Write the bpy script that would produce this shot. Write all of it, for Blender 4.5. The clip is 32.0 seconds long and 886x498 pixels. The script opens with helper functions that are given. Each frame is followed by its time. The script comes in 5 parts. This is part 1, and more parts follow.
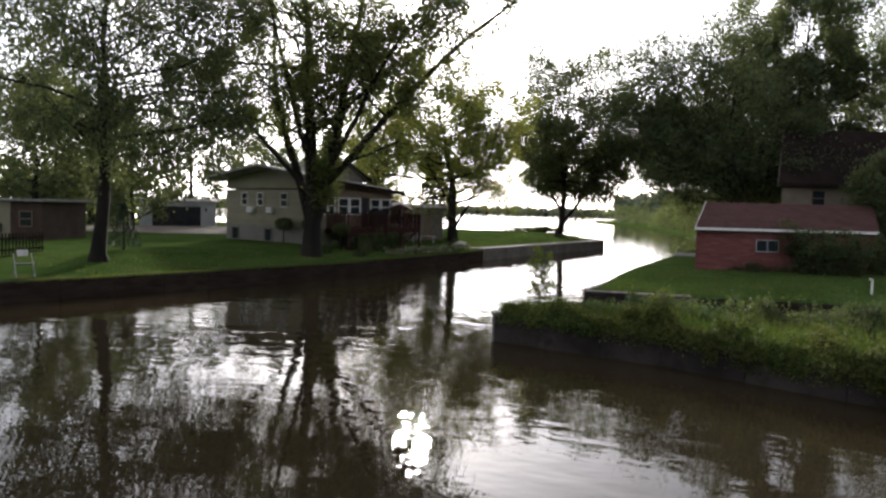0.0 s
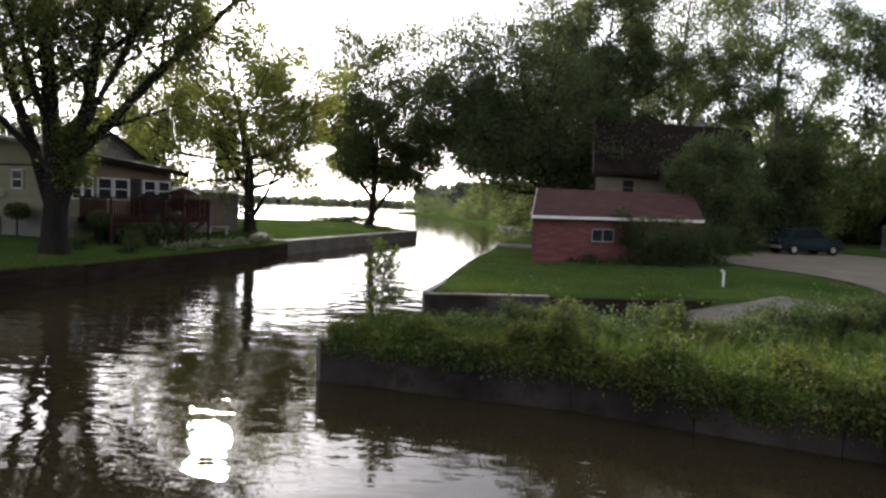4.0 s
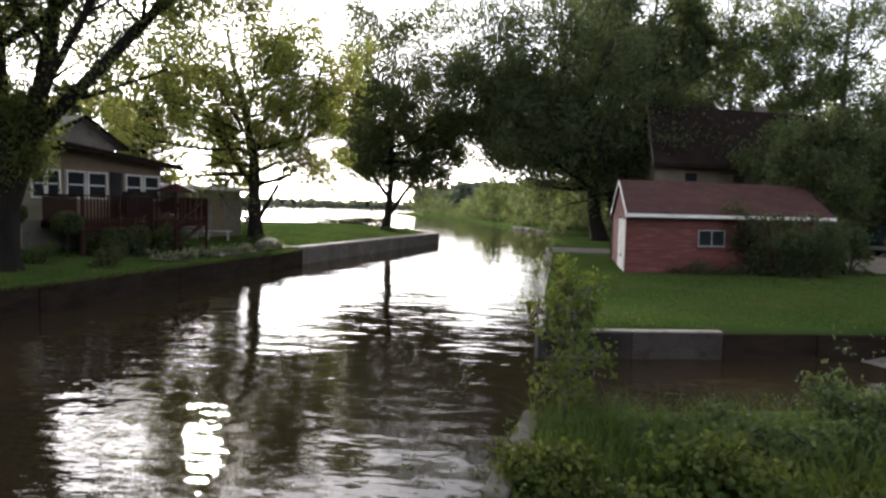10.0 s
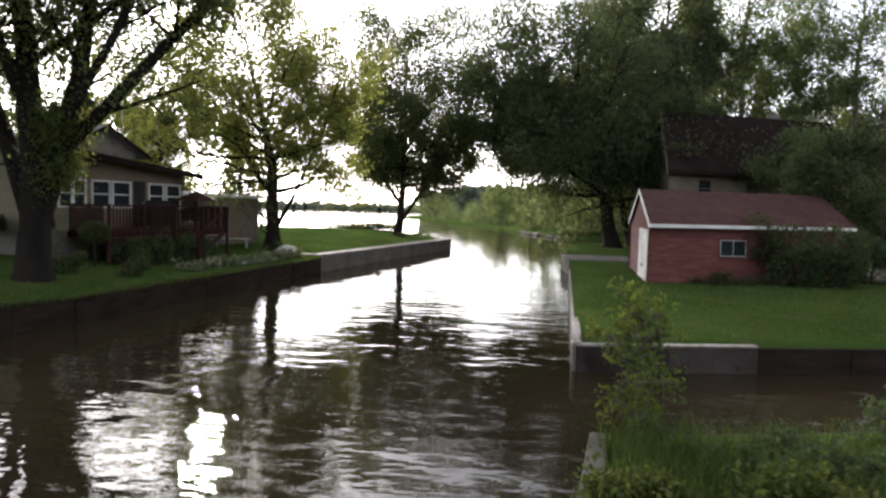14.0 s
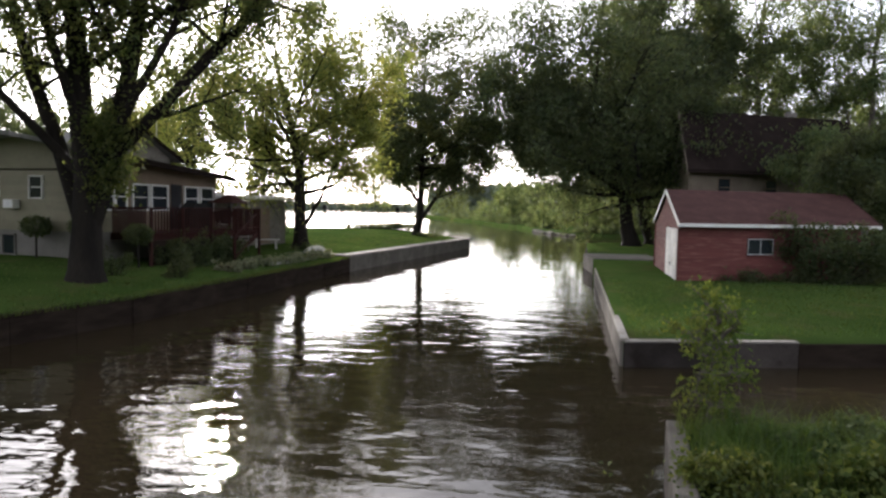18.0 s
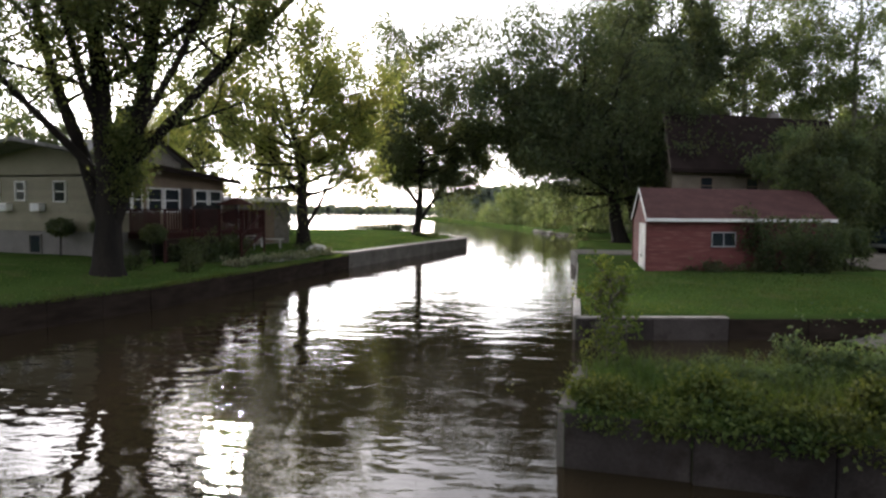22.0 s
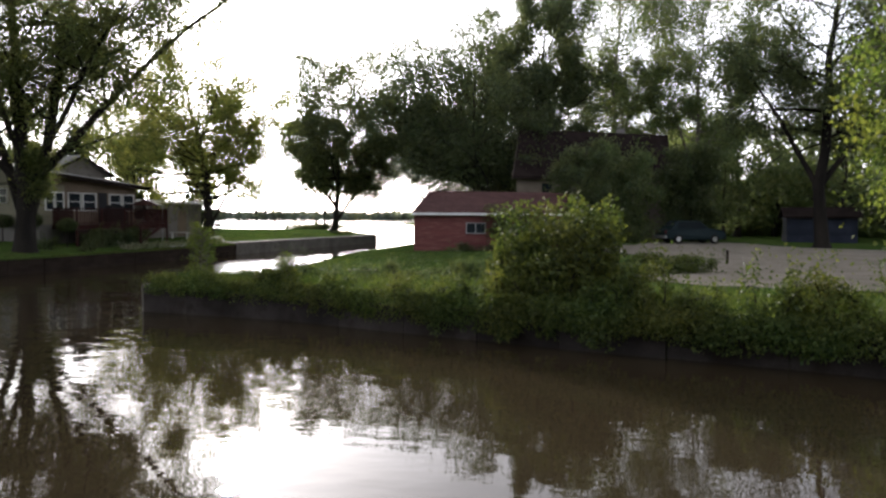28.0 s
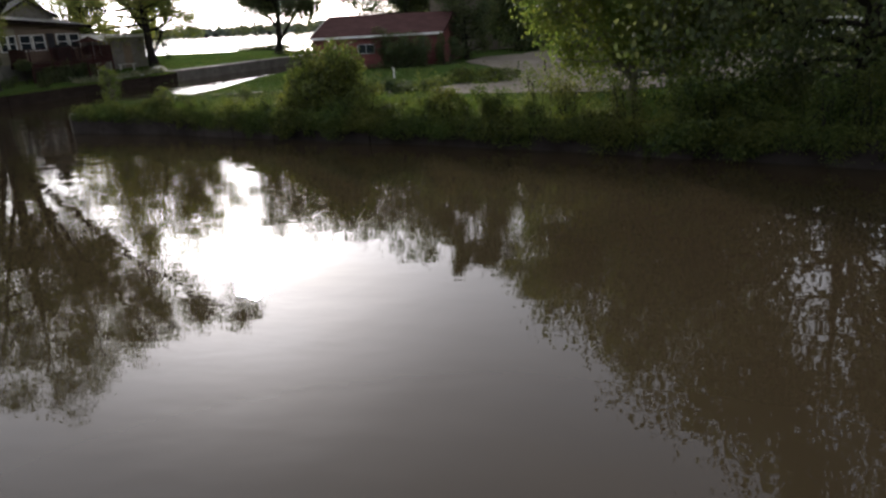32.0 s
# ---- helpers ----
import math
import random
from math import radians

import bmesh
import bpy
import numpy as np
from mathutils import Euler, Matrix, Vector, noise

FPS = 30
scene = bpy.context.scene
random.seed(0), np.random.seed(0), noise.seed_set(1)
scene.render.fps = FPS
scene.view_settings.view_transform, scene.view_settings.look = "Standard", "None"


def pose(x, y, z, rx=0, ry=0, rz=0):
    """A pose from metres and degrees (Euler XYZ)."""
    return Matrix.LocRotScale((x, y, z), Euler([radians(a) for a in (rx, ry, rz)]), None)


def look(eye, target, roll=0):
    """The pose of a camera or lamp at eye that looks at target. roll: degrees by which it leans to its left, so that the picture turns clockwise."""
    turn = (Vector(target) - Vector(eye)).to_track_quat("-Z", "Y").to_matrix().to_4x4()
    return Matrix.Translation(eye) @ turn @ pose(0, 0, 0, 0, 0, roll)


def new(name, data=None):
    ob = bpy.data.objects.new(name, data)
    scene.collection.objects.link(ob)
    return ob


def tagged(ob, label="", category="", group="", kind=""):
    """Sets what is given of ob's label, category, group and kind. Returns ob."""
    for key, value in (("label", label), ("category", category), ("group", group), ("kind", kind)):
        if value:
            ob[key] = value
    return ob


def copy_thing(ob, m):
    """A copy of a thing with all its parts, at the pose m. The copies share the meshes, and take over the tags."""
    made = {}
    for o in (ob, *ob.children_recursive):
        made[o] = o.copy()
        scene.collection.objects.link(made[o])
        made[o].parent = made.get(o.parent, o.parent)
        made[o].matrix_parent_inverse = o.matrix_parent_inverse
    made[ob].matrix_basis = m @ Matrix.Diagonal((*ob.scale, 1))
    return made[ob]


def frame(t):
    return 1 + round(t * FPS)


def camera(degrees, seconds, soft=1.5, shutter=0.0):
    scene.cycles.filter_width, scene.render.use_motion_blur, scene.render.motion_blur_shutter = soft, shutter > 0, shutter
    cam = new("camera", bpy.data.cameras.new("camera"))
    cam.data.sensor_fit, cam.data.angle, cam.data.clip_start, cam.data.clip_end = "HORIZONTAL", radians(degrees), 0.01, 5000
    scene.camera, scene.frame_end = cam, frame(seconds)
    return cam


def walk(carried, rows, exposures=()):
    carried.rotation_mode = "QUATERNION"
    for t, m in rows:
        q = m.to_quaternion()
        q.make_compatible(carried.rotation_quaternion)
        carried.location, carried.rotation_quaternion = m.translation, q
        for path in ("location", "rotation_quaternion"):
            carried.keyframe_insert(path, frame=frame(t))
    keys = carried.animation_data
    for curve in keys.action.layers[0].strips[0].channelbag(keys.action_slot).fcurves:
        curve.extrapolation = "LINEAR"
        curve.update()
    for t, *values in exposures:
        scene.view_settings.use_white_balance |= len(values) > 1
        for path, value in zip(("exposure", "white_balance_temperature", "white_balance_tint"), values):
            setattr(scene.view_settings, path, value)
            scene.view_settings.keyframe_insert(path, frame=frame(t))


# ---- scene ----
cam = camera(67.0, 32.0, 2.6)
PATH = [
    (0, (1.852, -6.525, 3.508), (1.116, -4.669, 3.39), 1.5),
    (1, (1.032, -4.494, 3.559), (0.621, -2.54, 3.435), 0.7),
    (2, (0.496, -3.419, 3.414), (0.393, -1.426, 3.284), 1.6),
    (3, (0.188, -2.499, 3.305), (0.039, -0.508, 3.177), 1.7),
    (3.5, (-0.074, -1.833, 3.256), (-0.234, 0.157, 3.129), 1.9),
    (6, (-1.091, 1.811, 3.14), (-1.254, 3.801, 3.011), 1.6),
    (7, (-1.762, 2.916, 3.089), (-1.919, 4.905, 2.962), 1.1),
    (8, (-2.57, 3.923, 3.014), (-2.755, 5.911, 2.886), 1.6),
    (9, (-3.197, 4.978, 2.934), (-3.368, 6.967, 2.812), 1.5),
    (10, (-3.451, 5.484, 2.997), (-3.595, 7.475, 2.873), 1.4),
    (11, (-3.473, 5.797, 2.995), (-3.595, 7.789, 2.877), 1.4),
    (12, (-3.577, 5.661, 3.092), (-3.723, 7.652, 2.975), 1.4),
    (13, (-3.875, 5.464, 3.161), (-4.029, 7.455, 3.045), 1.5),
    (16, (-4.721, 4.769, 3.4), (-4.878, 6.759, 3.281), 1.2),
    (17, (-4.981, 4.561, 3.407), (-5.151, 6.55, 3.284), 1.2),
    (18, (-5.085, 4.57, 3.308), (-5.261, 6.559, 3.188), 1.1),
    (19, (-4.958, 4.691, 3.234), (-5.138, 6.68, 3.117), 1.0),
    (20, (-4.658, 4.123, 3.193), (-4.838, 6.112, 3.084), 0.9),
    (21, (-4.445, 3.245, 3.113), (-4.609, 5.236, 3.002), 1.1),
    (22, (-4.102, 2.346, 3.16), (-4.3, 4.333, 3.047), 0.5),
    (23, (-2.844, 2.096, 3.092), (-3.044, 4.083, 2.984), 0.4),
    (24, (-1.347, 1.211, 3.081), (-1.525, 3.201, 2.978), 0.2),
    (26.5, (3.479, -3.435, 2.747), (3.266, -1.449, 2.654), 0.9),
    (27, (4.58, -4.584, 2.689), (4.379, -2.597, 2.597), 0.7),
    (28, (7.174, -7.097, 2.711), (6.942, -5.113, 2.616), 0.3),
    (29, (9.759, -9.675, 2.992), (9.502, -7.695, 2.882), -0.3),
    (30, (12.091, -11.861, 3.012), (11.837, -9.881, 2.896), -0.6),
    (31, (13.465, -13.784, 3.125), (13.239, -11.805, 2.947), 0.2),
    (31.5, (14.131, -14.493, 3.28), (13.919, -12.543, 2.888), -0.3),
    (32, (14.843, -15.15, 3.672), (14.608, -13.272, 3.026), -2.9),
]
walk(cam, [(t, look(eye, target, roll)) for t, eye, target, roll in PATH], ((0, 0.98, 6330, 15), (3, 1.18, 6330, 15), (9, 1.4, 6330, 15), (21, 1.38, 6330, 15), (27, 1.26, 6330, 15), (30, 1.14, 6330, 15), (32, 0.98, 6330, 15)))

# ---- light ----
SUN_AZ, SUN_EL = radians(24.0), radians(20.0)   # left of +y, above the horizon
sun_dir = Vector((-math.sin(SUN_AZ) * math.cos(SUN_EL), math.cos(SUN_AZ) * math.cos(SUN_EL), math.sin(SUN_EL)))
sun = new("sun", bpy.data.lights.new("sun", "SUN"))
sun.data.energy, sun.data.angle, sun.data.color = 2.4, radians(3.0), (1.0, 0.94, 0.87)
sun.matrix_world = look(sun_dir * 200, (0, 0, 0))

world = bpy.data.worlds.new("sky")
scene.world = world
world.use_nodes = True
wn, wl = world.node_tree.nodes, world.node_tree.links
wn.clear()
w_out, w_bg, w_sky = wn.new("ShaderNodeOutputWorld"), wn.new("ShaderNodeBackground"), wn.new("ShaderNodeTexSky")
w_sky.sky_type, w_sky.sun_disc = "NISHITA", False
w_sky.sun_elevation, w_sky.sun_rotation = SUN_EL, -SUN_AZ
w_sky.air_density, w_sky.dust_density, w_sky.ozone_density = 1.0, 1.1, 1.0
w_bg.inputs["Strength"].default_value = 0.15
w_map, w_tc = wn.new("ShaderNodeMapping"), wn.new("ShaderNodeTexCoord")
w_map.inputs["Scale"].default_value = (1.0, 1.0, 2.6)
w_noise, w_ramp = wn.new("ShaderNodeTexNoise"), wn.new("ShaderNodeValToRGB")
w_noise.inputs["Scale"].default_value, w_noise.inputs["Detail"].default_value = 2.3, 7.0
w_ramp.color_ramp.elements[0].position, w_ramp.color_ramp.elements[1].position = 0.40, 0.66
w_mix = wn.new("ShaderNodeMixRGB")
w_gain = wn.new("ShaderNodeMixRGB")
w_gain.blend_type = "MULTIPLY"
w_gain.inputs[0].default_value, w_gain.inputs[2].default_value = 1.0, (1.05, 1.02, 1.02, 1)
w_hsv = wn.new("ShaderNodeHueSaturation")
w_hsv.inputs["Saturation"].default_value = 0.25
wl.new(w_tc.outputs["Generated"], w_map.inputs[0])
wl.new(w_map.outputs[0], w_noise.inputs["Vector"])
wl.new(w_noise.outputs["Fac"], w_ramp.inputs[0])
wl.new(w_sky.outputs[0], w_hsv.inputs["Color"])
wl.new(w_hsv.outputs[0], w_gain.inputs[1])
wl.new(w_ramp.outputs[0], w_mix.inputs[0])
wl.new(w_sky.outputs[0], w_mix.inputs[1])
wl.new(w_gain.outputs[0], w_mix.inputs[2])
w_soft = wn.new("ShaderNodeHueSaturation")
w_soft.inputs["Saturation"].default_value = 0.34
wl.new(w_mix.outputs[0], w_soft.inputs["Color"])
wl.new(w_soft.outputs[0], w_bg.inputs["Color"])
wl.new(w_bg.outputs[0], w_out.inputs["Surface"])


# ---- materials ----
def mat(name, c1, c2, scale=1.0, rough=0.8, bump=0.15, fine=30.0, metal=0.0, spec=0.2, stretch=(1, 1, 1), vary=0.12, stain=None):
    """A surface with two colours mixed by broad noise, a finer grain, stains and relief, in metres of the world."""
    m = bpy.data.materials.new(name)
    m.use_nodes = True
    n, l = m.node_tree.nodes, m.node_tree.links
    b = n["Principled BSDF"]
    geo, mp = n.new("ShaderNodeNewGeometry"), n.new("ShaderNodeMapping")
    mp.inputs["Scale"].default_value = stretch
    l.new(geo.outputs["Position"], mp.inputs[0])
    big, small = n.new("ShaderNodeTexNoise"), n.new("ShaderNodeTexNoise")
    big.inputs["Scale"].default_value, big.inputs["Detail"].default_value = scale, 6
    small.inputs["Scale"].default_value, small.inputs["Detail"].default_value = fine, 4
    l.new(mp.outputs[0], big.inputs["Vector"])
    l.new(mp.outputs[0], small.inputs["Vector"])
    ramp = n.new("ShaderNodeValToRGB")
    ramp.color_ramp.elements[0].position, ramp.color_ramp.elements[1].position = 0.32, 0.68
    ramp.color_ramp.elements[0].color, ramp.color_ramp.elements[1].color = (*c1, 1), (*c2, 1)
    l.new(big.outputs["Fac"], ramp.inputs[0])
    grain = n.new("ShaderNodeMixRGB")
    grain.blend_type = "OVERLAY"
    grain.inputs[0].default_value = 0.45
    l.new(ramp.outputs[0], grain.inputs[1])
    l.new(small.outputs["Fac"], grain.inputs[2])
    last = grain.outputs[0]
    if stain:
        st, sr, sm = n.new("ShaderNodeTexNoise"), n.new("ShaderNodeValToRGB"), n.new("ShaderNodeMixRGB")
        st.inputs["Scale"].default_value, st.inputs["Detail"].default_value = scale * 2.7, 8
        sr.color_ramp.elements[0].position, sr.color_ramp.elements[1].position = 0.52, 0.7
        l.new(mp.outputs[0], st.inputs["Vector"])
        l.new(st.outputs["Fac"], sr.inputs[0])
        l.new(sr.outputs[0], sm.inputs[0])
        l.new(last, sm.inputs[1])
        sm.inputs[2].default_value = (*stain, 1)
        last = sm.outputs[0]
    info, hsv, val = n.new("ShaderNodeObjectInfo"), n.new("ShaderNodeHueSaturation"), n.new("ShaderNodeMapRange")
    val.inputs["To Min"].default_value, val.inputs["To Max"].default_value = 1 - vary, 1 + vary
    l.new(info.outputs["Random"], val.inputs["Value"])
    l.new(val.outputs[0], hsv.inputs["Value"])
    l.new(last, hsv.inputs["Color"])
    l.new(hsv.outputs[0], b.inputs["Base Color"])
    b.inputs["Roughness"].default_value, b.inputs["Metallic"].default_value = rough, metal
    b.inputs["Specular IOR Level"].default_value = spec
    if bump:
        bp = n.new("ShaderNodeBump")
        bp.inputs["Strength"].default_value, bp.inputs["Distance"].default_value = bump, 0.02
        l.new(small.outputs["Fac"], bp.inputs["Height"])
        l.new(bp.outputs[0], b.inputs["Normal"])
    return m


def leaf_mat(name, dark, light, through_light=0.45, hue=0.03):
    """Leaves: matte above, letting light through, each leaf a little different."""
    m = bpy.data.materials.new(name)
    m.use_nodes = True
    n, l = m.node_tree.nodes, m.node_tree.links
    b, out = n["Principled BSDF"], n["Material Output"]
    geo = n.new("ShaderNodeNewGeometry")
    ramp = n.new("ShaderNodeValToRGB")
    ramp.color_ramp.elements[0].color, ramp.color_ramp.elements[1].color = (*dark, 1), (*light, 1)
    l.new(geo.outputs["Random Per Island"], ramp.inputs[0])
    noi, mr, hsv = n.new("ShaderNodeTexNoise"), n.new("ShaderNodeMapRange"), n.new("ShaderNodeHueSaturation")
    noi.inputs["Scale"].default_value = 0.7
    l.new(geo.outputs["Position"], noi.inputs["Vector"])
    mr.inputs["From Min"].default_value, mr.inputs["From Max"].default_value = 0.3, 0.7
    mr.inputs["To Min"].default_value, mr.inputs["To Max"].default_value = 0.5 - hue, 0.5 + hue
    l.new(noi.outputs["Fac"], mr.inputs["Value"])
    l.new(mr.outputs[0], hsv.inputs["Hue"])
    l.new(ramp.outputs[0], hsv.inputs["Color"])
    l.new(hsv.outputs[0], b.inputs["Base Color"])
    b.inputs["Roughness"].default_value, b.inputs["Specular IOR Level"].default_value = 0.6, 0.2
    tr, mix, warm = n.new("ShaderNodeBsdfTranslucent"), n.new("ShaderNodeMixShader"), n.new("ShaderNodeMixRGB")
    warm.blend_type = "MULTIPLY"
    warm.inputs[0].default_value, warm.inputs[2].default_value = 1.0, (1.7, 1.6, 0.85, 1)
    l.new(hsv.outputs[0], warm.inputs[1])
    l.new(warm.outputs[0], tr.inputs["Color"])
    mix.inputs[0].default_value = through_light
    l.new(b.outputs[0], mix.inputs[1])
    l.new(tr.outputs[0], mix.inputs[2])
    l.new(mix.outputs[0], out.inputs["Surface"])
    return m


def glass_mat(name, tint=(0.02, 0.025, 0.03)):
    m = bpy.data.materials.new(name)
    m.use_nodes = True
    b = m.node_tree.nodes["Principled BSDF"]
    b.inputs["Base Color"].default_value = (*tint, 1)
    b.inputs["Roughness"].default_value, b.inputs["IOR"].default_value = 0.04, 1.5
    return m


def water_mat():
    m = bpy.data.materials.new("canal_water")
    m.use_nodes = True
    n, l = m.node_tree.nodes, m.node_tree.links
    b = n["Principled BSDF"]
    geo = n.new("ShaderNodeNewGeometry")
    tone, ramp = n.new("ShaderNodeTexNoise"), n.new("ShaderNodeValToRGB")
    tone.inputs["Scale"].default_value = 0.12
    ramp.color_ramp.elements[0].color, ramp.color_ramp.elements[1].color = (0.024, 0.0175, 0.0098, 1), (0.036, 0.027, 0.0148, 1)
    l.new(geo.outputs["Position"], tone.inputs["Vector"])
    l.new(tone.outputs["Fac"], ramp.inputs[0])
    l.new(ramp.outputs[0], b.inputs["Base Color"])
    b.inputs["Roughness"].default_value, b.inputs["IOR"].default_value = 0.010, 1.33
    height = None
    for scale, stretch, amount in ((0.40, (0.8, 1.2, 1), 1.9), (1.5, (0.75, 1.35, 1), 0.85), (5.0, (0.6, 1.4, 1), 0.13)):
        mp, no, mu = n.new("ShaderNodeMapping"), n.new("ShaderNodeTexNoise"), n.new("ShaderNodeMath")
        mp.inputs["Scale"].default_value, mp.inputs["Rotation"].default_value = stretch, (0, 0, 0.25)
        no.inputs["Scale"].default_value, no.inputs["Detail"].default_value = scale, 2
        mu.operation = "MULTIPLY"
        mu.inputs[1].default_value = amount
        l.new(geo.outputs["Position"], mp.inputs[0])
        l.new(mp.outputs[0], no.inputs["Vector"])
        l.new(no.outputs["Fac"], mu.inputs[0])
        if height is None:
            height = mu.outputs[0]
        else:
            ad = n.new("ShaderNodeMath")
            l.new(height, ad.inputs[0])
            l.new(mu.outputs[0], ad.inputs[1])
            height = ad.outputs[0]
    bp = n.new("ShaderNodeBump")
    bp.inputs["Strength"].default_value, bp.inputs["Distance"].default_value = 1.0, 0.020
    sep, calm, mul = n.new("ShaderNodeSeparateXYZ"), n.new("ShaderNodeMapRange"), n.new("ShaderNodeMath")
    calm.interpolation_type = "SMOOTHSTEP"
    calm.inputs["From Min"].default_value, calm.inputs["From Max"].default_value = -4.0, 20.0
    calm.inputs["To Min"].default_value, calm.inputs["To Max"].default_value = 0.15, 1.35
    lee, both = n.new("ShaderNodeMapRange"), n.new("ShaderNodeMath")
    lee.interpolation_type, both.operation = "SMOOTHSTEP", "MULTIPLY"
    lee.inputs["From Min"].default_value, lee.inputs["From Max"].default_value = 20.0, 44.0
    lee.inputs["To Min"].default_value, lee.inputs["To Max"].default_value = 1.0, 0.36
    mul.operation = "MULTIPLY"
    l.new(geo.outputs["Position"], sep.inputs[0])
    l.new(sep.outputs["Y"], calm.inputs["Value"])
    l.new(sep.outputs["Y"], lee.inputs["Value"])
    l.new(calm.outputs[0], both.inputs[0])
    l.new(lee.outputs[0], both.inputs[1])
    l.new(both.outputs[0], mul.inputs[0])
    l.new(height, mul.inputs[1])
    l.new(mul.outputs[0], bp.inputs["Height"])
    l.new(bp.outputs[0], b.inputs["Normal"])
    return m


M_water = water_mat()
M_lawn = mat("lawn", (0.036, 0.068, 0.0165), (0.064, 0.102, 0.0265), 0.35, 1.0, 0.35, 45, spec=0.0, stain=(0.080, 0.088, 0.032))
M_soil = mat("soil", (0.05, 0.035, 0.022), (0.09, 0.065, 0.04), 1.2, 0.95, 0.4, 25)
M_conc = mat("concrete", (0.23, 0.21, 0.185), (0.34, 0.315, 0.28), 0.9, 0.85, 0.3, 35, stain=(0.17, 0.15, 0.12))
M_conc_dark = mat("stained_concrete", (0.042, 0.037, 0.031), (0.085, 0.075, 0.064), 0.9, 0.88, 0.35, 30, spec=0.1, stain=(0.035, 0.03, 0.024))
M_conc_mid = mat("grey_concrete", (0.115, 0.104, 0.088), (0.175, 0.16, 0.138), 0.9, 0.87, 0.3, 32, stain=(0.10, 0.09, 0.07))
# shade below the overhanging leaves is put into this dark concrete colour
M_darkwall = mat("shade_dark_concrete", (0.026, 0.022, 0.020), (0.062, 0.053, 0.048), 0.8, 0.85, 0.4, 24, stain=(0.022, 0.017, 0.014), spec=0.05, vary=0.3)
M_oldwood = mat("weathered_timber", (0.018, 0.013, 0.010), (0.036, 0.027, 0.021), 1.4, 0.85, 0.4, 28, stretch=(1, 1, 4), spec=0.05)
M_gravel = mat("gravel", (0.145, 0.124, 0.095), (0.205, 0.178, 0.142), 0.8, 0.95, 0.6, 22, stain=(0.14, 0.125, 0.09))
M_red = mat("red_paint", (0.118, 0.040, 0.036), (0.158, 0.054, 0.048), 1.1, 0.75, 0.2, 26, stretch=(0.5, 0.5, 4.5), stain=(0.215, 0.100, 0.085))
M_redroof = mat("red_shingle", (0.054, 0.028, 0.026), (0.080, 0.042, 0.038), 1.6, 0.9, 0.5, 16, stain=(0.06, 0.03, 0.027), spec=0.05)
M_white = mat("white_paint", (0.70, 0.69, 0.66), (0.80, 0.79, 0.76), 1.3, 0.6, 0.08, 30, stain=(0.60, 0.57, 0.50))
M_cream = mat("cream_siding", (0.215, 0.196, 0.134), (0.265, 0.243, 0.170), 0.9, 0.6, 0.08, 25, vary=0.07, stain=(0.24, 0.21, 0.15))
M_block = mat("foundation_block", (0.15, 0.140, 0.125), (0.20, 0.188, 0.17), 1.1, 0.9, 0.3, 25)
M_brown = mat("brown_siding", (0.16, 0.12, 0.085), (0.22, 0.165, 0.12), 0.9, 0.7, 0.15, 22, vary=0.06)
M_deck = mat("red_stained_deck", (0.033, 0.0115, 0.0095), (0.052, 0.018, 0.0145), 1.4, 0.7, 0.25, 24, stretch=(1, 1, 3))
M_greyroof = mat("grey_shingle", (0.17, 0.165, 0.16), (0.25, 0.245, 0.235), 1.2, 0.9, 0.45, 16, stain=(0.13, 0.13, 0.12))
M_greyside = mat("grey_siding", (0.36, 0.37, 0.37), (0.45, 0.46, 0.46), 1.0, 0.7, 0.12, 22, vary=0.05)
M_wing = mat("dark_weathered_siding", (0.17, 0.155, 0.135), (0.23, 0.21, 0.185), 1.0, 0.8, 0.12, 22, vary=0.05, stain=(0.14, 0.125, 0.105))
M_darkroof = mat("dark_shingle", (0.014, 0.010, 0.009), (0.026, 0.019, 0.017), 1.2, 0.95, 0.45, 16, spec=0.03)
M_tan = mat("tan_wall", (0.16, 0.13, 0.10), (0.21, 0.175, 0.138), 0.9, 0.8, 0.15, 22, vary=0.06)
M_dark = mat("dark_metal", (0.018, 0.018, 0.02), (0.03, 0.03, 0.033), 2.0, 0.5, 0.05, 30)
M_black = mat("black_fabric", (0.012, 0.012, 0.013), (0.025, 0.024, 0.024), 2.0, 0.85, 0.2, 30)
M_alu = mat("aluminium", (0.55, 0.55, 0.56), (0.68, 0.68, 0.69), 2.0, 0.35, 0.05, 30, metal=0.9)
M_greywood = mat("grey_wood", (0.075, 0.068, 0.06), (0.125, 0.115, 0.102), 1.6, 0.9, 0.3, 26, stretch=(1, 1, 0.3))
M_stone = mat("pale_stone", (0.38, 0.37, 0.34), (0.55, 0.53, 0.49), 2.2, 0.9, 0.3, 20, vary=0.25)
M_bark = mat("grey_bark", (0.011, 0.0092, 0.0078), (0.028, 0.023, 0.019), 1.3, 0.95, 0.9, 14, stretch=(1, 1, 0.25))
M_bark2 = mat("pale_bark", (0.11, 0.098, 0.082), (0.19, 0.172, 0.15), 1.3, 0.95, 0.8, 14, stretch=(1, 1, 0.25))
M_carpaint = mat("dark_teal_paint", (0.005, 0.015, 0.018), (0.007, 0.019, 0.022), 2.0, 0.5, 0.0, 30, spec=0.2)
M_blueshed = mat("dark_blue_boards", (0.018, 0.022, 0.035), (0.030, 0.036, 0.055), 1.2, 0.8, 0.2, 25)
M_shed = mat("dark_brown_boards", (0.045, 0.030, 0.024), (0.07, 0.048, 0.038), 1.2, 0.85, 0.2, 24)
M_rubber = mat("rubber", (0.012, 0.012, 0.012), (0.022, 0.022, 0.022), 3.0, 0.85, 0.1, 30)
M_glass = glass_mat("window_glass")
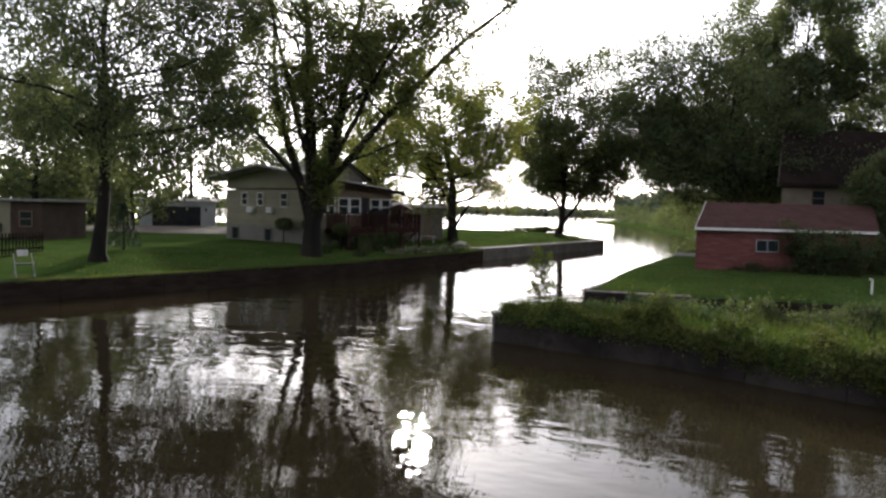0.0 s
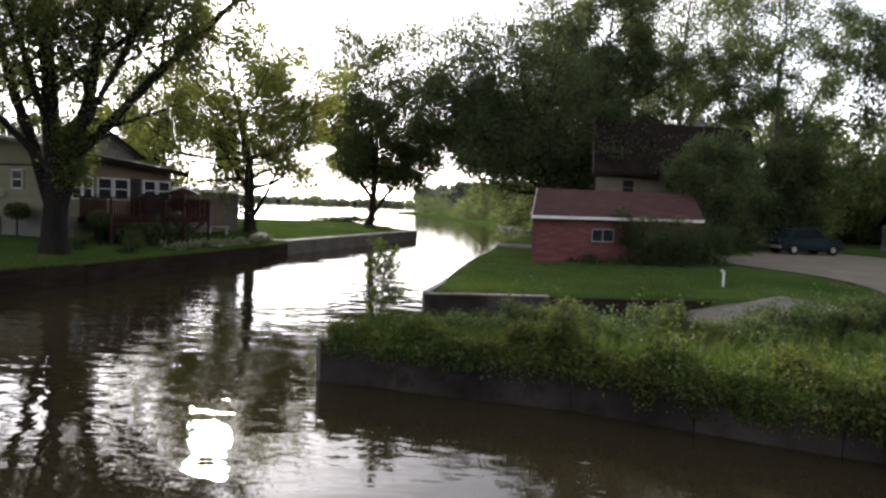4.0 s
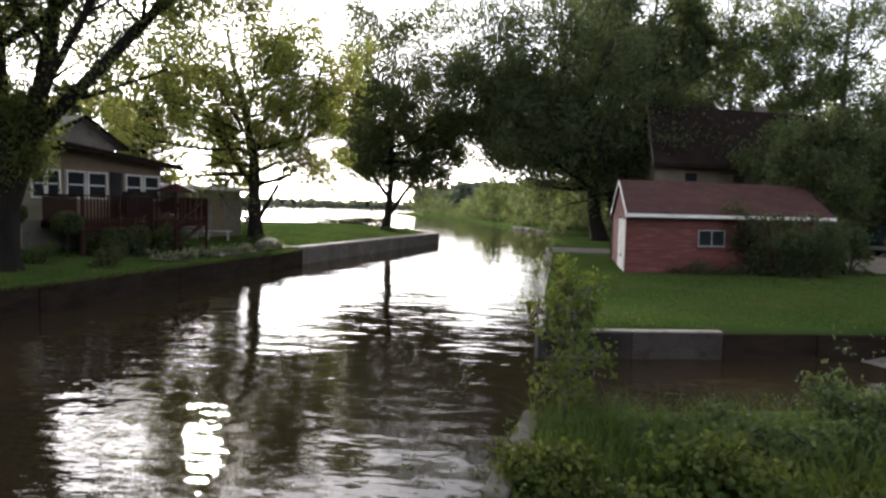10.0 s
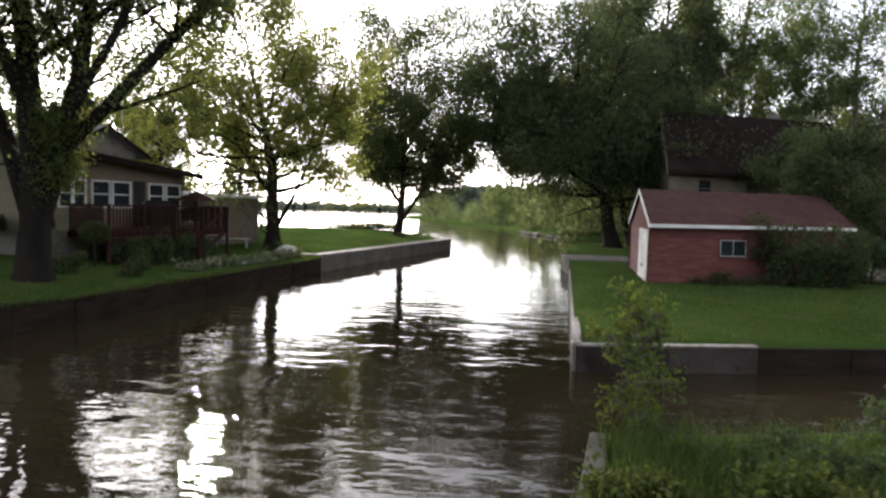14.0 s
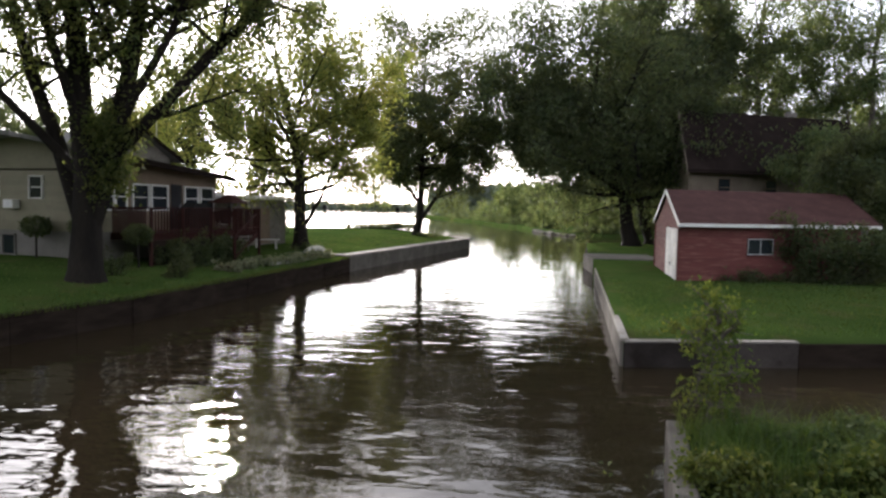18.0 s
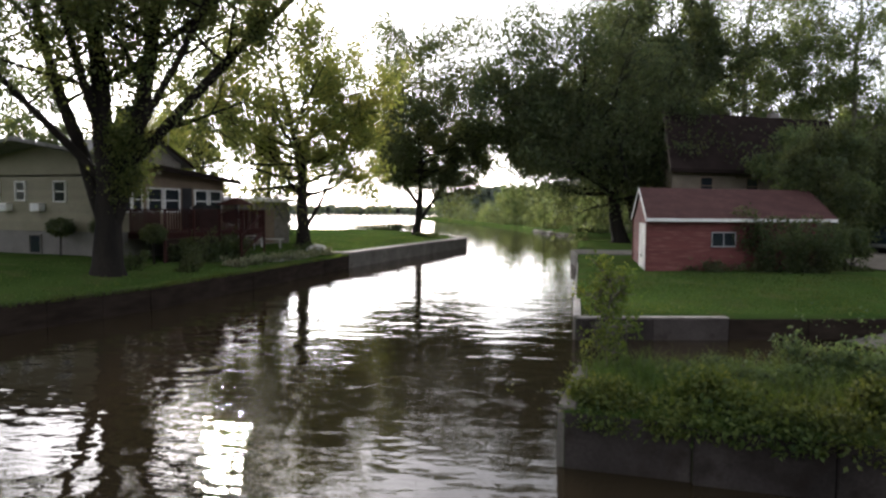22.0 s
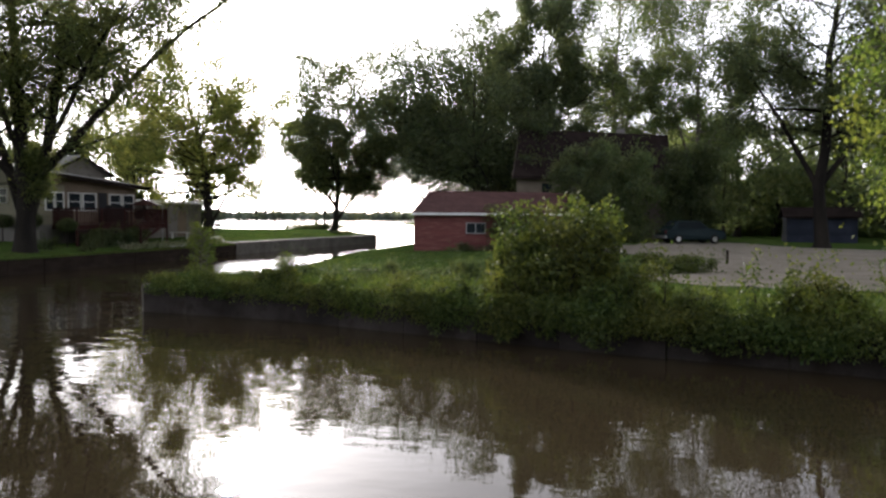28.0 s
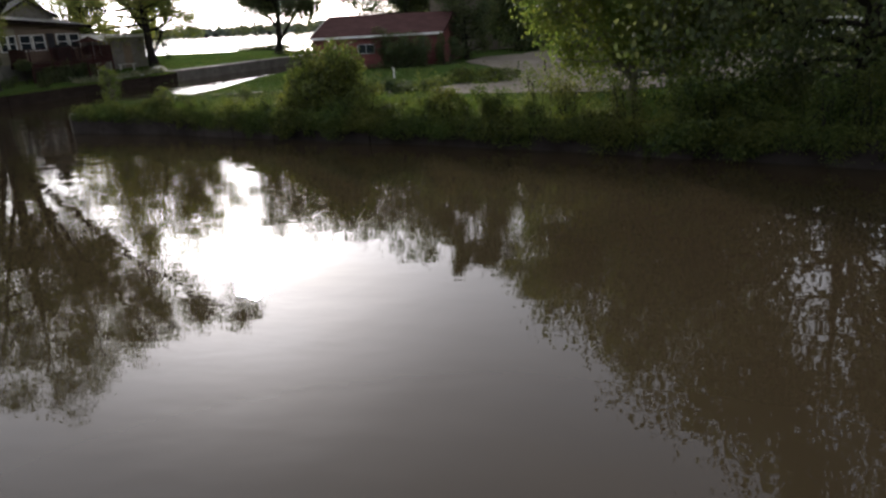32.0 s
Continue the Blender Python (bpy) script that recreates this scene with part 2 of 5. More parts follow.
M_canvas = mat("white_canvas", (0.62, 0.62, 0.62), (0.74, 0.74, 0.74), 1.2, 0.8, 0.1, 25)
L_maple = leaf_mat("maple_leaf", (0.055, 0.078, 0.0333), (0.145, 0.165, 0.0704), 0.6)
L_yellow = leaf_mat("yellow_green_leaf", (0.115, 0.145, 0.052), (0.245, 0.262, 0.098), 0.64)
L_dark = leaf_mat("dark_leaf", (0.050, 0.070, 0.0392), (0.104, 0.128, 0.070), 0.53)
L_locust = leaf_mat("locust_leaf", (0.070, 0.100, 0.054), (0.150, 0.185, 0.098), 0.58)
L_linden = leaf_mat("linden_leaf", (0.055, 0.072, 0.040), (0.118, 0.138, 0.072), 0.55)
L_bright = leaf_mat("bright_leaf", (0.062, 0.097, 0.027), (0.148, 0.182, 0.054), 0.55)
L_shrub = leaf_mat("shrub_leaf", (0.030, 0.050, 0.017), (0.125, 0.152, 0.043), 0.40)
L_vine = leaf_mat("vine_leaf", (0.052, 0.082, 0.021), (0.150, 0.172, 0.050), 0.42)
L_weed = leaf_mat("weed_leaf", (0.040, 0.066, 0.034), (0.105, 0.140, 0.068), 0.45)
L_needle = leaf_mat("needle", (0.0161, 0.0294, 0.0154), (0.0328, 0.0509, 0.0252), 0.15)
L_grass = leaf_mat("grass_blade", (0.043, 0.078, 0.020), (0.090, 0.126, 0.036), 0.45)
L_flower = leaf_mat("pale_hosta_leaf", (0.10, 0.12, 0.065), (0.30, 0.305, 0.22), 0.3)


# ---- building helpers ----
def mesh_of(name, bm, material):
    me = bpy.data.meshes.new(name)
    bmesh.ops.recalc_face_normals(bm, faces=bm.faces)
    bm.to_mesh(me)
    bm.free()
    me.materials.append(material)
    return me


def thing(name, label, category, m=None, group="", kind=""):
    ob = new(name)
    ob.matrix_world = m or Matrix()
    ob.empty_display_size = 0.2
    return tagged(ob, label, category, group, kind)


def part(name, bm, material, parent, label=""):
    ob = new(name, bm if isinstance(bm, bpy.types.Mesh) else mesh_of(name, bm, material))
    ob.parent = parent
    return tagged(ob, label)


def solo(name, bm, material, label, category, m=None, group="", kind=""):
    ob = new(name, bm if isinstance(bm, bpy.types.Mesh) else mesh_of(name, bm, material))
    if m:
        ob.matrix_world = m
    return tagged(ob, label, category, group, kind)


def box(x0, x1, y0, y1, z0, z1, bev=0.0, bm=None):
    bm = bm or bmesh.new()
    made = bmesh.ops.create_cube(bm, size=1.0)["verts"]
    bmesh.ops.transform(bm, matrix=Matrix.Translation(((x0 + x1) / 2, (y0 + y1) / 2, (z0 + z1) / 2)) @ Matrix.Diagonal((x1 - x0, y1 - y0, z1 - z0, 1)), verts=made)
    if bev:
        edges = {e for v in made for e in v.link_edges}
        bmesh.ops.bevel(bm, geom=list(edges), offset=bev, segments=1, affect="EDGES")
    return bm


def beam(a, b, w, h=None, bev=0.0):
    """A bar of section w by h from a to b."""
    a, b = Vector(a), Vector(b)
    bm = box(-w / 2, w / 2, -(h or w) / 2, (h or w) / 2, 0, (b - a).length, bev)
    bm.transform(Matrix.Translation(a) @ (b - a).to_track_quat("Z", "Y").to_matrix().to_4x4())
    return bm


def prism(points, x0, x1, axis="x", bm=None):
    """A solid with the given outline, (y, z) pairs for axis x or (x, z) pairs for axis y."""
    bm = bm or bmesh.new()
    put = (lambda p, s: (s, p[0], p[1])) if axis == "x" else (lambda p, s: (p[0], s, p[1]))
    a, b = [bm.verts.new(put(p, x0)) for p in points], [bm.verts.new(put(p, x1)) for p in points]
    bm.faces.new(a), bm.faces.new(b[::-1])
    for i in range(len(points)):
        j = (i + 1) % len(points)
        bm.faces.new((a[i], b[i], b[j], a[j]))
    return bm


def rod(a, b, r0, r1=None, sides=8):
    a, b = Vector(a), Vector(b)
    bm = bmesh.new()
    bmesh.ops.create_cone(bm, cap_ends=True, segments=sides, radius1=r0, radius2=r1 if r1 is not None else r0, depth=(b - a).length)
    bm.transform(Matrix.Translation((a + b) / 2) @ (b - a).to_track_quat("Z", "Y").to_matrix().to_4x4())
    return bm


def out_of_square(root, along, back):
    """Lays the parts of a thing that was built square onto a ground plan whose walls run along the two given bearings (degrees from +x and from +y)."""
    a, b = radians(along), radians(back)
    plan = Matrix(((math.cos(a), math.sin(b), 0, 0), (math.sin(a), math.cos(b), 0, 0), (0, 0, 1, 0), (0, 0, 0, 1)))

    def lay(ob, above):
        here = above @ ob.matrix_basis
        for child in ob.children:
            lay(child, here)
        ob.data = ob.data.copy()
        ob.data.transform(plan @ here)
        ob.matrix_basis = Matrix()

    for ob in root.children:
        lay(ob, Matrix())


def smooth(x):
    x = min(1.0, max(0.0, x))
    return x * x * (3 - 2 * x)


def raw_mesh(name, verts, faces4, material):
    """A mesh of quads from arrays."""
    me = bpy.data.meshes.new(name)
    verts, faces4 = np.asarray(verts, np.float32), np.asarray(faces4, np.int32)
    me.vertices.add(len(verts))
    me.vertices.foreach_set("co", verts.ravel())
    me.loops.add(faces4.size)
    me.loops.foreach_set("vertex_index", faces4.ravel())
    me.polygons.add(len(faces4))
    me.polygons.foreach_set("loop_start", np.arange(0, faces4.size, 4, dtype=np.int32))
    me.update(calc_edges=True)
    me.materials.append(material)
    return me


def unit(v):
    return v / np.maximum(np.linalg.norm(v, axis=-1, keepdims=True), 1e-9)


def leaves(name, centres, size, material, rng, droop=0.3, aspect=0.62, out=None, fold=0.18):
    """One folded blade at each centre."""
    c = np.asarray(centres, float)
    n = len(c)
    a = rng.normal(size=(n, 3))
    a[:, 2] -= droop * 2
    if out is not None:
        a += out
    a = unit(a)
    b = unit(np.cross(a, unit(rng.normal(size=(n, 3)) + np.array((0, 0, 0.9)))))
    up = np.cross(b, a)
    s = size * rng.uniform(0.6, 1.25, (n, 1))
    v = np.stack([c, c + a * s * 0.5 + b * s * aspect * 0.5 + up * s * fold, c + a * s, c + a * s * 0.5 - b * s * aspect * 0.5 + up * s * fold], 1)
    return raw_mesh(name, v.reshape(-1, 3), np.arange(4 * n).reshape(-1, 4), material)


def tubes(name, lines, material, sides=6):
    """Tapered round limbs along polylines of (points, radii)."""
    vs, fs, at = [], [], 0
    most = sides
    for p, r in lines:
        p, r = np.asarray(p, float), np.asarray(r, float)
        sides = 3 if r[0] < 0.02 else most
        ang = np.linspace(0, 2 * np.pi, sides, endpoint=False)
        d = unit(np.gradient(p, axis=0))
        ref = np.where(np.abs(d[:, 2:3]) > 0.9, np.array([[1.0, 0, 0]]), np.array([[0, 0, 1.0]]))
        u = unit(np.cross(d, ref))
        w = np.cross(d, u)
        ring = p[:, None] + r[:, None, None] * (np.cos(ang)[None, :, None] * u[:, None] + np.sin(ang)[None, :, None] * w[:, None])
        vs.append(ring.reshape(-1, 3))
        i = np.arange(len(p) - 1)[:, None] * sides + np.arange(sides)[None]
        j = np.arange(len(p) - 1)[:, None] * sides + (np.arange(sides)[None] + 1) % sides
        fs.append(np.stack([i, j, j + sides, i + sides], -1).reshape(-1, 4) + at)
        at += len(p) * sides
    me = raw_mesh(name, np.concatenate(vs), np.concatenate(fs), material)
    me.polygons.foreach_set("use_smooth", np.ones(len(me.polygons), bool))
    return me


def limb(start, way, length, r0, r1, rng, wander=0.12, lift=0.05, n=7):
    p, d, pts = np.array(start, float), unit(np.array(way, float)), []
    for k in range(n):
        pts.append(p.copy())
        d = unit(d + rng.normal(size=3) * wander + np.array((0, 0, lift)))
        p = p + d * length / (n - 1)
    return np.array(pts), np.linspace(r0, r1, n)


def crown_points(limbs, rng, second=7, third=5, per=24, len2=0.46, len3=0.34, lift=0.03, spread=0.16, start=0.3, hang=0.0):
    """Branches and twigs on the given limbs, and the places of their leaves."""
    lines, spots = [], []
    for p, r in limbs:
        length = np.linalg.norm(np.diff(p, axis=0), axis=1).sum()
        body = rng.uniform(0.8, 1.2)
        for k in range(second):
            f = start + (1 - start) * (k + rng.uniform(0, 1)) / second
            i = min(len(p) - 2, int(f * (len(p) - 1)))
            q = p[i] + (p[i + 1] - p[i]) * (f * (len(p) - 1) - i)
            ahead = unit(p[i + 1] - p[i])
            d = unit(ahead * 0.75 + rng.normal(size=3) * 0.75)
            l2 = length * len2 * (1.15 - 0.55 * f) * rng.uniform(0.7, 1.25)
            b, br = limb(q, d, l2, max(0.013, r[i] * 0.45), 0.008, rng, 0.16, lift, 6)
            lines.append((b, br))
            full = (0.3 + 1.35 * rng.uniform(0, 1)) * body
            for j in range(third):
                g = 0.25 + 0.75 * (j + rng.uniform(0, 1)) / third
                i2 = min(4, int(g * 5))
                q2 = b[i2] + (b[i2 + 1] - b[i2]) * (g * 5 - i2)
                l3 = l2 * len3 * rng.uniform(0.7, 1.4) + 0.22
                tw, tr = limb(q2, unit(unit(b[i2 + 1] - b[i2]) * 0.7 + rng.normal(size=3) * 0.8 - np.array((0, 0, hang))), l3 * (1 + hang), 0.010, 0.004, rng, 0.2, -0.03 - hang * 0.3, 3)
                if j % 4 == 0:
                    lines.append((tw, tr))
                m = max(1, int(per * full))
                w = rng.uniform(0.25, 1.05, m)
                k2 = np.clip((w * 2).astype(int), 0, 1)
                spots.append(tw[k2] + (tw[k2 + 1] - tw[k2]) * (w * 2 - k2)[:, None] + rng.normal(size=(m, 3)) * spread)
    return lines, np.concatenate(spots)


def tree(name, label, base, height, trunk_r, radius, seed, leaf, bark, first=0.25, limbs=22, second=7, third=5, per=22, size=0.17,
         lean=(0, 0), rise=0.55, forks=(), top=0.75, hang=0.0, shape=0.75, droop=0.3, spread=0.16, trunk_top=1.0, flare=1.6, bare=0.25):
    """A tree with a tapered trunk, limbs and a crown of single leaves. forks: extra stems as (height, azimuth, elevation, length, radius, and how much they bend up), in degrees."""
    rng = np.random.default_rng(seed)
    ob = thing(name, label, "tree", Matrix.Translation(base))
    n = 12
    hs = np.linspace(0, height * 0.94 * trunk_top, n)
    trunk = np.stack([lean[0] * hs / height * (0.4 + 0.6 * hs / height), lean[1] * hs / height * (0.4 + 0.6 * hs / height), hs], 1)
    trunk[1:, :2] += np.cumsum(rng.normal(size=(n - 1, 2)) * height * 0.007, axis=0)
    rad = trunk_r * (1 - 0.93 * (hs / hs[-1]) ** 0.85) + 0.01
    rad[0] *= flare
    trunk[0, 2] -= 0.15
    extra = np.array([[trunk[0, 0], trunk[0, 1], 0.35]])
    trunk, rad = np.concatenate([trunk[:1], extra, trunk[1:]]), np.concatenate([rad[:1], [trunk_r * 1.08], rad[1:]])
    stems = [(trunk, rad)]
    main = [(trunk, rad)]
    for h, az, el, length, r, *bend in forks:
        i = int(np.argmin(np.abs(trunk[:, 2] - h)))
        a, e = math.radians(az), math.radians(el)
        p, rr = limb(trunk[i] + (0, 0, -0.3), (math.sin(a) * math.cos(e), math.cos(a) * math.cos(e), math.sin(e)), length, r, r * 0.12, rng, 0.05, bend[0] if bend else 0.03, 10)
        main.append((p, rr))
        stems.append((p, rr))
    arms = []
    for s, (p, r) in enumerate(stems):
        count = limbs if s == 0 else max(2 if np.linalg.norm(p[-1] - p[0]) < 4 else 4, int(limbs * np.linalg.norm(p[-1] - p[0]) / height * 0.55))
        for k in range(count):
            f = (k + rng.uniform(0.1, 0.9)) / count
            if s == 0:
                z = height * (first + (0.94 * trunk_top - first) * f)
                i = int(np.clip(np.searchsorted(p[:, 2], z) - 1, 0, len(p) - 2))
                q = p[i] + (p[i + 1] - p[i]) * np.clip((z - p[i, 2]) / max(1e-6, p[i + 1, 2] - p[i, 2]), 0, 1)
                g = (z / height - first) / (1 - first)
                prof = max(0.12, (4 * (g * 0.85 + 0.12) * (1 - g * 0.85 - 0.12)) ** shape)
                reach = radius * prof
                el = rise * (0.25 + 0.9 * g)
            else:
                low = 0.25 if np.linalg.norm(p[-1] - p[0]) < 4 else bare
                f = low + (1 - low) * f
                i = min(len(p) - 2, int(f * (len(p) - 1)))
                q, reach, el = p[i], min(radius * (0.62 - 0.3 * f), 0.55 * float(np.linalg.norm(p[-1] - p[0]))), rise * 0.6
            az = k * 2.4 + rng.uniform(-0.5, 0.5)
            d = (math.cos(az) * math.cos(el), math.sin(az) * math.cos(el), math.sin(el))
            arms.append(limb(q, d, reach * rng.uniform(0.75, 1.2), max(0.03, r[i] * 0.42), 0.02, rng, 0.12, 0.03 - hang * 0.05, 7))
    lines, spots = crown_points(arms, rng, second, third, per, spread=spread, hang=hang)
    part("trunk", tubes("trunk", main, bark, 10), bark, ob)
    part("branching", tubes("branching", arms + lines, bark, 5 if len(lines) < 900 else 4), bark, ob)
    part("crown", leaves("crown", spots, size, leaf, rng, droop + hang), leaf, ob)
    return ob


def bush(name, label, base, rx, ry, h, count, seed, leaf, size=0.10, category="shrub", rot=0.0, skirt=0.0, lumps=7, group="", trail=0.44):
    """A shrub: stems fanning from the ground and leaves on lumps of twigs with gaps between them. skirt: how far leaves hang below its base."""
    rng = np.random.default_rng(seed)
    ob = thing(name, label, category, pose(*base, 0, 0, rot), group)
    centres = np.stack([rng.uniform(-0.8, 0.8, lumps) * rx, rng.uniform(-0.75, 0.75, lumps) * ry, rng.uniform(0.15, 0.8, lumps) * h], 1)
    rr = np.stack([rng.uniform(0.18, 0.48, lumps) * rx, rng.uniform(0.22, 0.5, lumps) * ry, rng.uniform(0.14, 0.36, lumps) * h], 1)
    which = rng.integers(0, lumps, count)
    d = unit(rng.normal(size=(count, 3))) * rng.uniform(0.55, 1.08, (count, 1)) ** 0.6
    p = centres[which] + d * rr[which] + rng.normal(size=(count, 3)) * 0.05
    low = rng.uniform(0, 1, count) < 0.14
    q = unit(rng.normal(size=(count, 3)))
    q[:, 2] = np.abs(q[:, 2]) * rng.uniform(0.0, 1, count)
    p[low] = (q * np.array((rx, ry, h * 0.6)))[low] * rng.uniform(0.6, 1.0, (low.sum(), 1))
    if skirt:
        drop = rng.uniform(0, 1, count) < trail
        m = drop.sum()
        tongues = 9
        tx, td, tw = rng.uniform(-1, 1, tongues) * rx, rng.uniform(0.35, 1.0, tongues) * skirt, rng.uniform(0.12, 0.4, tongues)
        k = rng.integers(0, tongues, m)
        s = rng.uniform(0, 1, m)
        p[drop, 0] = tx[k] + rng.normal(size=m) * tw[k] * (1.15 - 0.7 * s)
        p[drop, 1] = -ry * 0.95 - 0.28 * np.sin(np.minimum(1, s * 1.6) * 1.57) * rng.uniform(0.3, 1.1, m)
        p[drop, 2] = 0.32 - s * (0.32 + td[k])
    sprout = rng.uniform(0, 1, count) < (0.03 if h < 1.3 else 0.0)
    m = sprout.sum()
    sx = rng.uniform(-0.9, 0.9, (7, 2)) * np.array((rx, ry))
    k = rng.integers(0, 7, m)
    p[sprout] = np.column_stack([sx[k] + rng.normal(size=(m, 2)) * 0.07, h * rng.uniform(0.6, 1.35, m)])
    p[:, 2] = np.maximum(p[:, 2], -skirt if skirt else 0.02)
    stems = []
    for k in range(max(5, lumps)):
        c = centres[k % lumps]
        s = np.array((c[0] * 0.35, c[1] * 0.35, -0.05))
        stems.append((np.linspace(s, c, 5) + rng.normal(size=(5, 3)) * 0.03 * (np.arange(5) > 0)[:, None], np.linspace(0.03, 0.008, 5)))
        for j in range(4):
            e = c + unit(rng.normal(size=3)) * rr[k % lumps] * 0.9
            stems.append((np.linspace(c, e, 4), np.linspace(0.01, 0.004, 4)))
    part("stem_clump", tubes("stem_clump", stems, M_bark, 5), M_bark, ob)
    part("foliage", leaves("foliage", p, size, leaf, rng, 0.2), leaf, ob)
    return ob


# ---- land and water ----
BANK_W = [(-60, -90), (-33, -30), (-24, -4), (-19.9, 8.5), (-17.3, 15.5), (-15.2, 22), (-14.0, 30), (-12.9, 38.2)]
PEN = [(-12.9, 38.2), (-7.9, 61.7)]
SHORE_W = [(-7.9, 61.7), (-9.6, 66), (-16, 71), (-24, 73), (-40, 78), (-75, 86), (-160, 95), (-400, 90)]
SLIP_N = [(-2.45, 19.05), (1.36, 19.6), (3.4, 19.95)]
SHORE_E = [(-2.45, 19.05), (-0.6, 37.0), (0.2, 46.0), (1.5, 57.6), (3.2, 59.4), (8.0, 60.6), (11.0, 64.0), (14.5, 70.0), (20, 72.5), (22, 80), (17, 87.5), (9.4, 91.0), (4.0, 92.8), (2.0, 100), (0.2, 112), (-8, 152), (-18, 190), (-40, 260)]
NEAR = [(-3.4, 10.6), (1.0, 9.75), (4.5, 8.3), (8.0, 6.9), (12.0, 5.5), (16.5, 3.7), (22.0, 1.2), (34, -5), (70, -24), (140, -60)]
STRIP_END = [(-3.4, 10.6), (-2.95, 12.85)]
SLIP_S = [(-2.95, 12.85), (4.6, 14.3)]


def bank_x(y):
    pts = BANK_W + PEN[1:]
    for (xa, ya), (xb, yb) in zip(pts, pts[1:]):
        if ya <= y <= yb:
            return xa + (xb - xa) * (y - ya) / (yb - ya)
    return pts[0][0] if y < pts[0][1] else pts[-1][0]


def z_west(x, y):
    rise = smooth((bank_x(min(max(y, -90), 61.7)) - x) / 9.0)
    shore = 1.0 - smooth((y - 69.0) / 6.0) * 0.65 if x < -9 else 1.0
    return (0.66 + 0.5 * rise + 0.10 * smooth((y - 34) / 5)) * shore


def z_east(x, y):
    lawn = 0.56 + 0.28 * smooth((y - 19.5) / 9.0) - 0.36 * smooth((y - 78) / 12.0)
    strip = 0.72
    k = smooth((y - 13.5 - max(0.0, (x - 4) * 0.25)) / 4.0)
    return strip + (lawn - strip) * k


def sheet(name, outline, height, step, material, label, extra=(), bounds=None, kind="structure"):
    """A piece of land filled with a fine mesh inside its outline, with a skirt down below the water."""
    from mathutils.geometry import delaunay_2d_cdt
    pts, edge = [], []
    for (xa, ya), (xb, yb) in zip(outline, outline[1:] + outline[:1]):
        k = max(1, int(math.hypot(xb - xa, yb - ya) / (step if bounds and bounds[0] < xa < bounds[1] and bounds[2] < ya < bounds[3] else 12)))
        pts += [Vector((xa + (xb - xa) * i / k, ya + (yb - ya) * i / k)) for i in range(k)]
    m = len(pts)
    edge = [(i, (i + 1) % m) for i in range(m)]
    x0, x1, y0, y1 = bounds
    inner = [Vector((x0 + (i + random.uniform(-.3, .3)) * step, y0 + (j + random.uniform(-.3, .3)) * step)) for i in range(int((x1 - x0) / step) + 1) for j in range(int((y1 - y0) / step) + 1)]
    co, _, faces, *_ = delaunay_2d_cdt(pts + inner, edge, [list(range(m))], 2, 0.02)
    bm = bmesh.new()
    vs = [bm.verts.new((p.x, p.y, height(p.x, p.y) + 0.03 * noise.noise((p.x * 0.6, p.y * 0.6, 3)))) for p in co]
    for f in faces:
        bm.faces.new([vs[i] for i in f])
    for v in [v for v in bm.verts if not v.link_faces]:
        bm.verts.remove(v)
    rim = [e for e in bm.edges if e.is_boundary]
    made = bmesh.ops.extrude_edge_only(bm, edges=rim)["geom"]
    for v in made:
        if isinstance(v, bmesh.types.BMVert):
            v.co.z = -1.0
    me = mesh_of(name, bm, material)
    me.polygons.foreach_set("use_smooth", np.ones(len(me.polygons), bool))
    return solo(name, me, material, label, "ground", kind=kind)


bm = bmesh.new()
bmesh.ops.create_grid(bm, x_segments=2, y_segments=2, size=4000)
solo("water", bm, M_water, "muddy brown canal and lake water with small ripples", "water", kind="structure")
bm = bmesh.new()
bmesh.ops.create_grid(bm, x_segments=2, y_segments=2, size=4000)
solo("ground_under_water", bm, M_soil, "muddy bed of the canal and the lake", "ground", Matrix.Translation((0, 0, -2.5)), kind="structure")

# unseen bank, added only to stand the light-blocking wood on
bm = box(-300, 300, -160, -44, -1.5, 0.6)
solo("ground_south", bm, M_lawn, "unseen grassy bank added to carry the light-blocking south wood", "ground", kind="structure")
sheet("ground_west", BANK_W + PEN[1:] + SHORE_W[1:] + [(-400, -90)], z_west, 1.6, M_lawn, "mown green lawn on the house side of the canal", bounds=(-48, -7, -10, 74))
sheet("ground_east", SHORE_E[::-1] + SLIP_N[1:] + [(8.8, 21.0), (10.3, 16.6), (4.6, 14.3)] + SLIP_S[:1] + NEAR + [(400, -60), (400, 400), (-20, 400)],
      z_east, 1.5, M_lawn, "mown green lawn round the red outbuilding", bounds=(-4, 40, 0, 62))


